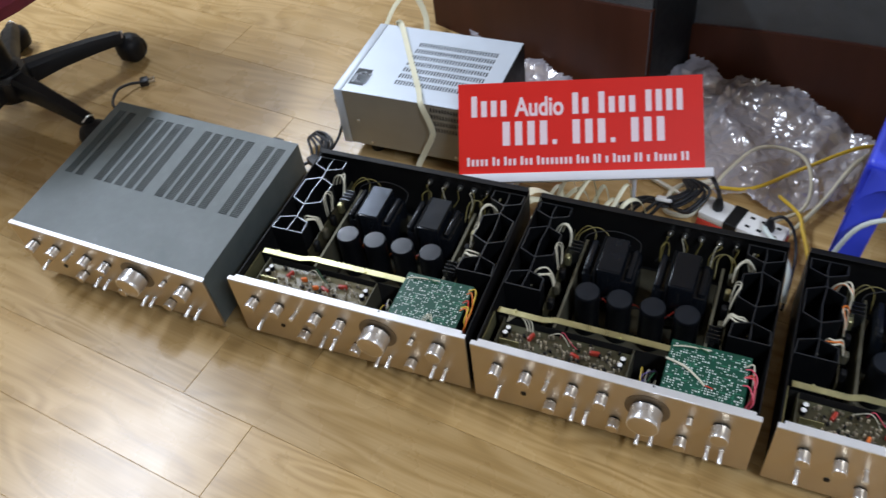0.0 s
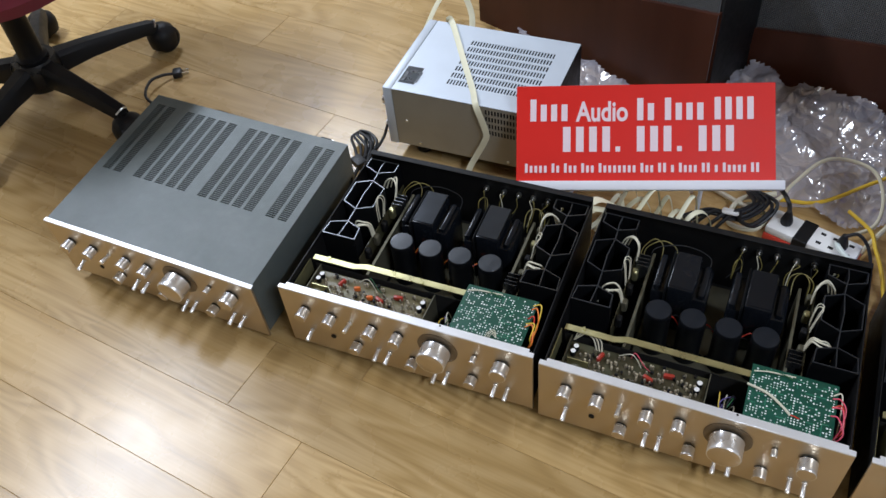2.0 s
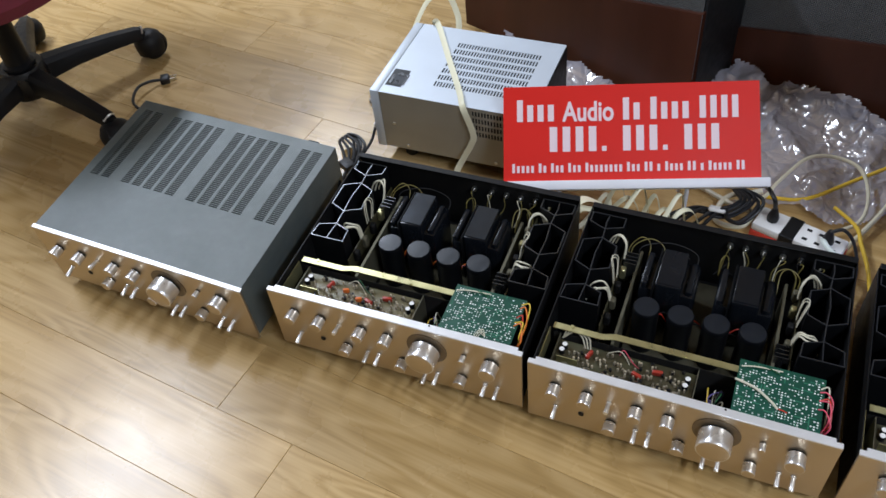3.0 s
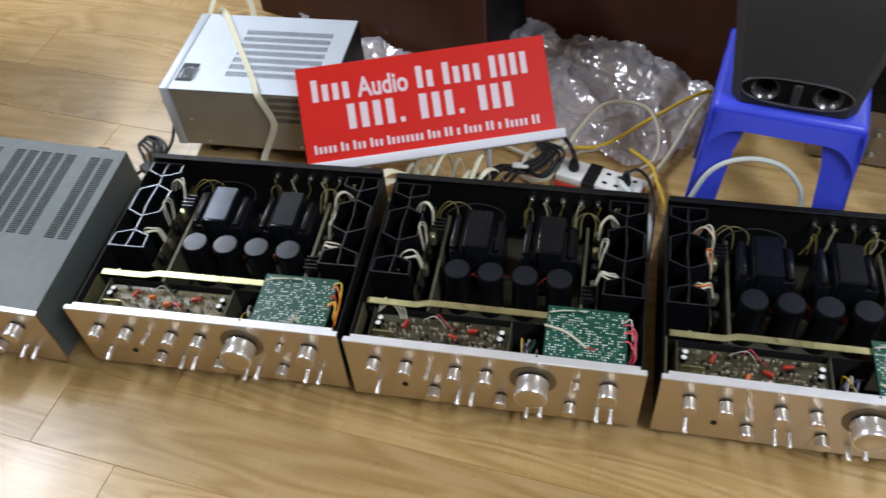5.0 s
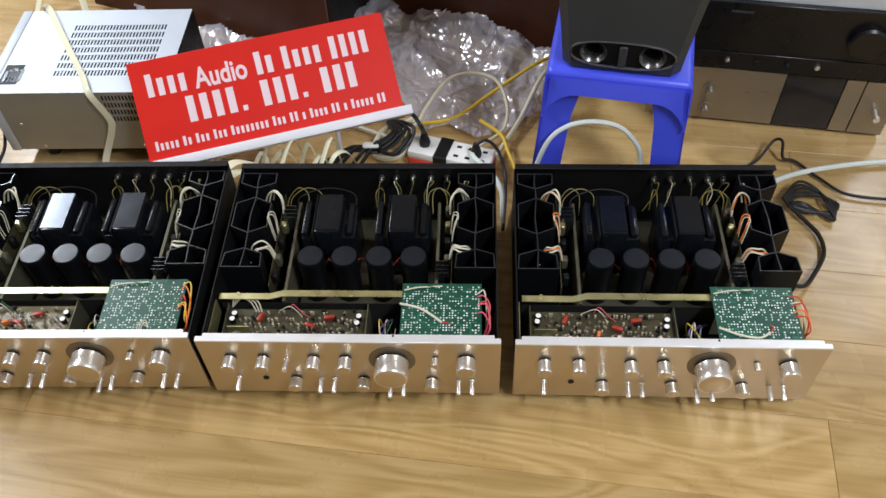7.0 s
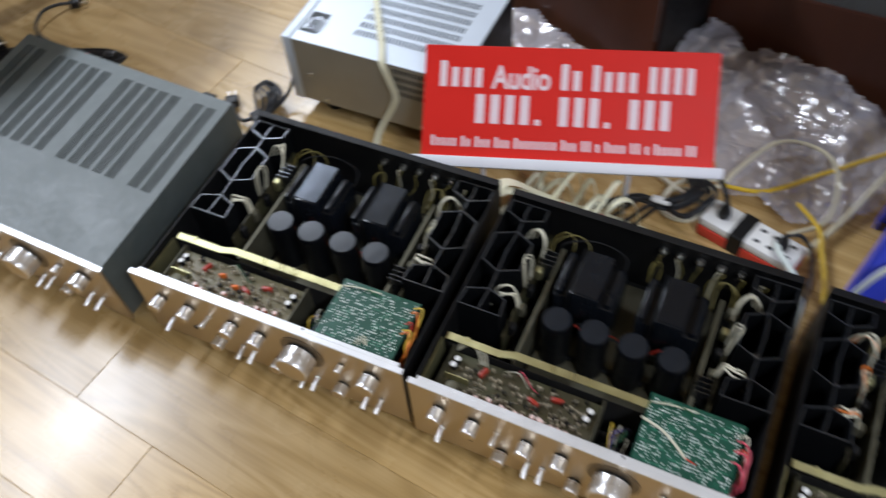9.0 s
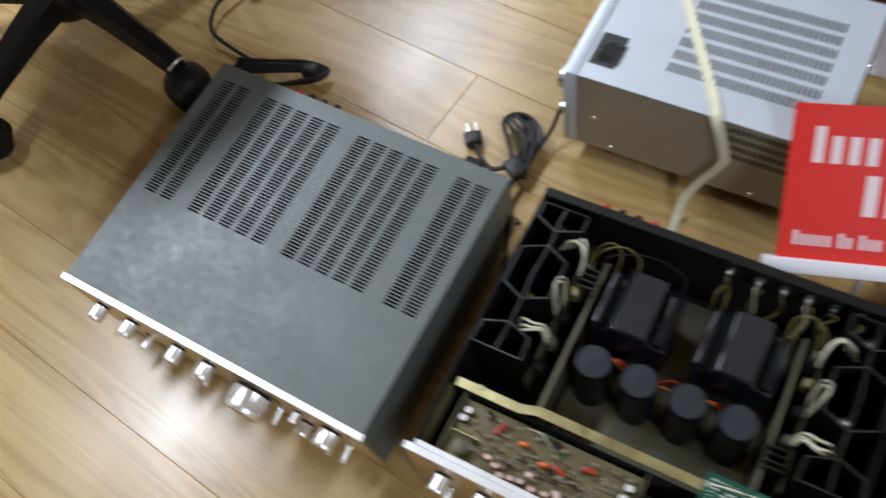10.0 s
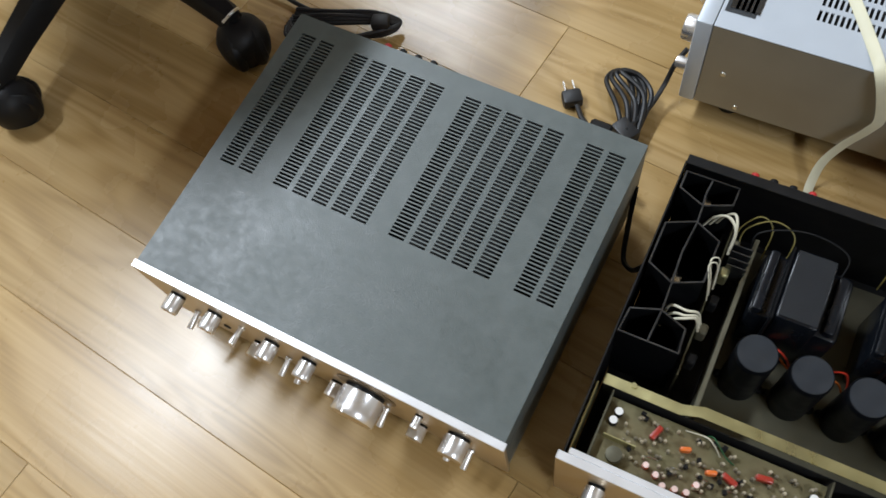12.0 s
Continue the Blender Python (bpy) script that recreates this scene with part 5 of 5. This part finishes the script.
solo("cable_tie", bx(B(), -0.012, -0.016, -0.008, 0.012, 0.016, 0.010, 0.004, 2), RUBBER, "black tie holding cord bundle", "cable tie", m=pose(-0.533, 0.437, 0.022, 0, 0, 60))
cable([(-0.53, 0.43, 0.02), (-0.523, 0.38, 0.014), (-0.49, 0.36, 0.02)], 0.004, RUBBER, "black mains cord at amplifier back", "power_cable")
cable([(-0.484, 0.33, 0.09), (-0.478, 0.30, 0.05), (-0.47, 0.27, 0.03), (-0.455, 0.255, 0.04), (-0.444, 0.25, 0.07)], 0.003, RUBBER, "black mains cord between amplifiers", "power_cable")


def plug(m):
    t = thing("mains_plug", m, "black two-pin mains plug on floor", "plug")
    part("body", bx(B(), -0.011, -0.013, -0.008, 0.011, 0.013, 0.008, 0.004, 2), RUBBER, t)
    for y in (-0.006, 0.006):
        part("pin", bx(B(), 0.011, y - 0.0008, -0.003, 0.027, y + 0.0008, 0.003), TIN, t, "flat metal pin")


plug(pose(-0.617, 0.468, 0.0085, 0, 0, 125))
plug(pose(-1.108, 0.60, 0.0085, 0, 0, 35))
cable([(-1.118, 0.593, 0.009), (-1.132, 0.572, 0.016), (-1.138, 0.535, 0.022), (-1.115, 0.488, 0.018), (-1.06, 0.472, 0.01), (-0.99, 0.46, 0.012)], 0.0035, RUBBER, "black mains cord curving to plug", "power_cable")
bm = B()
for k in range(5):
    o = 0.005 * k
    tube(bm, [(-1.03, 0.43 + o, 0.012 + 0.003 * k), (-0.98, 0.445 + o, 0.022 + 0.003 * (k % 3)), (-0.92, 0.472 + 0.6 * o, 0.02 + 0.002 * k), (-0.885, 0.485 + 0.3 * o, 0.016), (-0.90, 0.462, 0.014 + 0.002 * k), (-0.96, 0.43, 0.016), (-1.02, 0.41 + o, 0.014), (-1.035, 0.425 + o, 0.014)], 0.0033)
solo("power_cable", bm, RUBBER, "coiled black mains cable behind closed amplifier", "cable")
solo("cable_tie", bx(B(), -0.013, -0.011, -0.006, 0.013, 0.011, 0.010, 0.005, 2), RUBBER, "black tie on coiled cord", "cable tie", m=pose(-0.905, 0.473, 0.024, 0, 0, 20))

# ---- office chair ----
CH = pose(-1.347, 0.43, 0, 0, 0, -1.5)
chair = thing("office_chair", CH, "black five-star office chair with maroon seat", "chair")
part("gas_column", lathe(B(), [(0.036, 0.06), (0.036, 0.13), (0.028, 0.135), (0.028, 0.26), (0.02, 0.265), (0.02, 0.40)], 24), BLACK, chair)
part("hub", lathe(B(), [(0.05, 0.055), (0.056, 0.07), (0.056, 0.11), (0.048, 0.125)], 24), GLOSS, chair)
for k in range(5):
    m = Matrix.Rotation(radians(-10.5 + 72 * k), 4, "Z")
    bm = B()
    loops = []
    for x, w, zt, zb in ((0.03, 0.024, 0.122, 0.07), (0.12, 0.020, 0.114, 0.074), (0.21, 0.0175, 0.102, 0.070), (0.275, 0.0165, 0.090, 0.064), (0.288, 0.012, 0.084, 0.064)):
        loops.append([bm.verts.new(q) for q in ((x, -w, zb), (x, -w, zt - 0.010), (x, -w * 0.6, zt), (x, w * 0.6, zt), (x, w, zt - 0.010), (x, w, zb))])
    for a, b in zip(loops, loops[1:]):
        for j in range(6):
            bm.faces.new((a[j], a[(j + 1) % 6], b[(j + 1) % 6], b[j]))
    bm.faces.new(loops[0]), bm.faces.new(loops[-1])
    bmesh.ops.transform(bm, matrix=m, verts=bm.verts)
    arm = part("base_arm", bm, BLACK, chair)
    part("arm_cap", tube(B(), [m @ Vector((0.281, -0.0145, 0.078)), m @ Vector((0.2885, 0, 0.088)), m @ Vector((0.281, 0.0145, 0.078))], 0.0022, 6), TIN, arm, "chrome end trim")
    cm = m @ pose(0.286, 0, 0, 0, 0, 40 * k - 30)
    bm = B()
    cy(bm, (0, 0, 0.062), "z", 0.008, 0.03, 12)
    for sd in (-1, 1):
        lathe(bm, [(0.010, -0.0115), (0.027, -0.010), (0.034, -0.003), (0.0345, 0.003), (0.032, 0.008), (0.02, 0.0125)], 26, pose(0.012, sd * 0.0145, 0.0345, 90 * sd))
    lathe(bm, [(0.0335, -0.016), (0.036, -0.002), (0.0365, 0.012), (0.031, 0.026), (0.018, 0.036), (0.008, 0.039)], 26, pose(0.008, 0, 0.034))
    bmesh.ops.transform(bm, matrix=cm, verts=bm.verts)
    part("caster", bm, BLACK, chair)
# seat is stretched in y so that its shadow covers more floor
bm = B()
loops = []
for z, e in ((0.405, 0.20), (0.415, 0.235), (0.445, 0.25), (0.475, 0.245), (0.492, 0.22), (0.497, 0.12)):
    loop = []
    for k in range(36):
        a = 2 * math.pi * k / 36
        ca, sa = math.cos(a), math.sin(a)
        loop.append(bm.verts.new((0.10 + 1.1 * e * math.copysign(abs(ca) ** 0.55, ca), 0.04 + 1.3 * e * math.copysign(abs(sa) ** 0.55, sa), z)))
    loops.append(loop)
for a, b in zip(loops, loops[1:]):
    for k in range(36):
        bm.faces.new((a[k], a[(k + 1) % 36], b[(k + 1) % 36], b[k]))
bm.faces.new(list(reversed(loops[0]))), bm.faces.new(loops[-1])
part("seat", bm, MAROON, chair, "maroon fabric seat")
# backrest and post are unseen, added to shade the chair base
bm = B()
bx(bm, -0.03, -0.21, 0.60, 0.03, 0.21, 1.0, 0.025, 3, pose(-0.19, 0.02, 0, 0, -8, 0) @ pose(0, 0, 0))
part("backrest", bm, BLACK, chair, "black backrest, out of view, added to shade the chair base")
part("back_post", tube(B(), [(-0.05, 0.02, 0.39), (-0.22, 0.02, 0.40), (-0.285, 0.02, 0.5), (-0.30, 0.02, 0.7)], 0.018, 10), BLACK, chair)
part("seat_plate", bx(B(), -0.08, -0.1, 0.385, 0.16, 0.1, 0.408, 0.006), BLACK, chair)

# ---- floor planks ----
PW, PL = 0.1413, 1.21
bm = B()
c, h = 0.0006, 0.012
vs = []
for z, e in ((-h, 0.00012), (-c, 0.00012), (0.0, 0.00012 + c)):
    ex = e + 0.00015
    vs.append([bm.verts.new(q) for q in ((ex, e, z), (PL - ex, e, z), (PL - ex, PW - e, z), (ex, PW - e, z))])
for a, b in zip(vs, vs[1:]):
    for k in range(4):
        bm.faces.new((a[k], a[(k + 1) % 4], b[(k + 1) % 4], b[k]))
bm.faces.new(vs[-1])
PLANK = to_mesh("plank", bm, WOOD, smooth=False)
FR = Matrix.Translation((-0.5, 0, 0)) @ Matrix.Rotation(TH, 4, "Z")
KNOWN = {0: 0.178, 1: 0.024, 2: 0.2, 3: 1.29, -1: -0.464}
far = []
for row in range(-28, 38):
    start = KNOWN.get(row, (row * 0.437) % PL)
    for k in range(-5, 6):
        u = start - 0.0 + PL * k
        m = FR @ Matrix.Translation((u, -0.288 + PW * row, 0))
        mid_p = m @ Vector((PL / 2, PW / 2, 0))
        if not (x0 - 0.7 < mid_p.x < x1 + 0.7 and y0 - 0.3 < mid_p.y < y1 + 0.3):
            continue
        if -2.2 < mid_p.x < 2.1 and -1.1 < mid_p.y < 1.9:
            put_mesh("plank", PLANK, floor, m)
        else:
            far.append(m)
verts, faces = [], []
for m in far:
    b = len(verts)
    for v in PLANK.vertices:
        q = m @ v.co
        cut = min(max(q.x, x0), x1)
        verts.append((cut, min(max(q.y + math.tan(TH) * (cut - q.x), y0), y1), q.z))
    faces += [tuple(b + i for i in p.vertices) for p in PLANK.polygons]
me = bpy.data.meshes.new("far_planks")
me.from_pydata(verts, [], faces)
me.materials.append(WOOD)
tagged(new("far_planks", me), kind="stuff").parent = floor
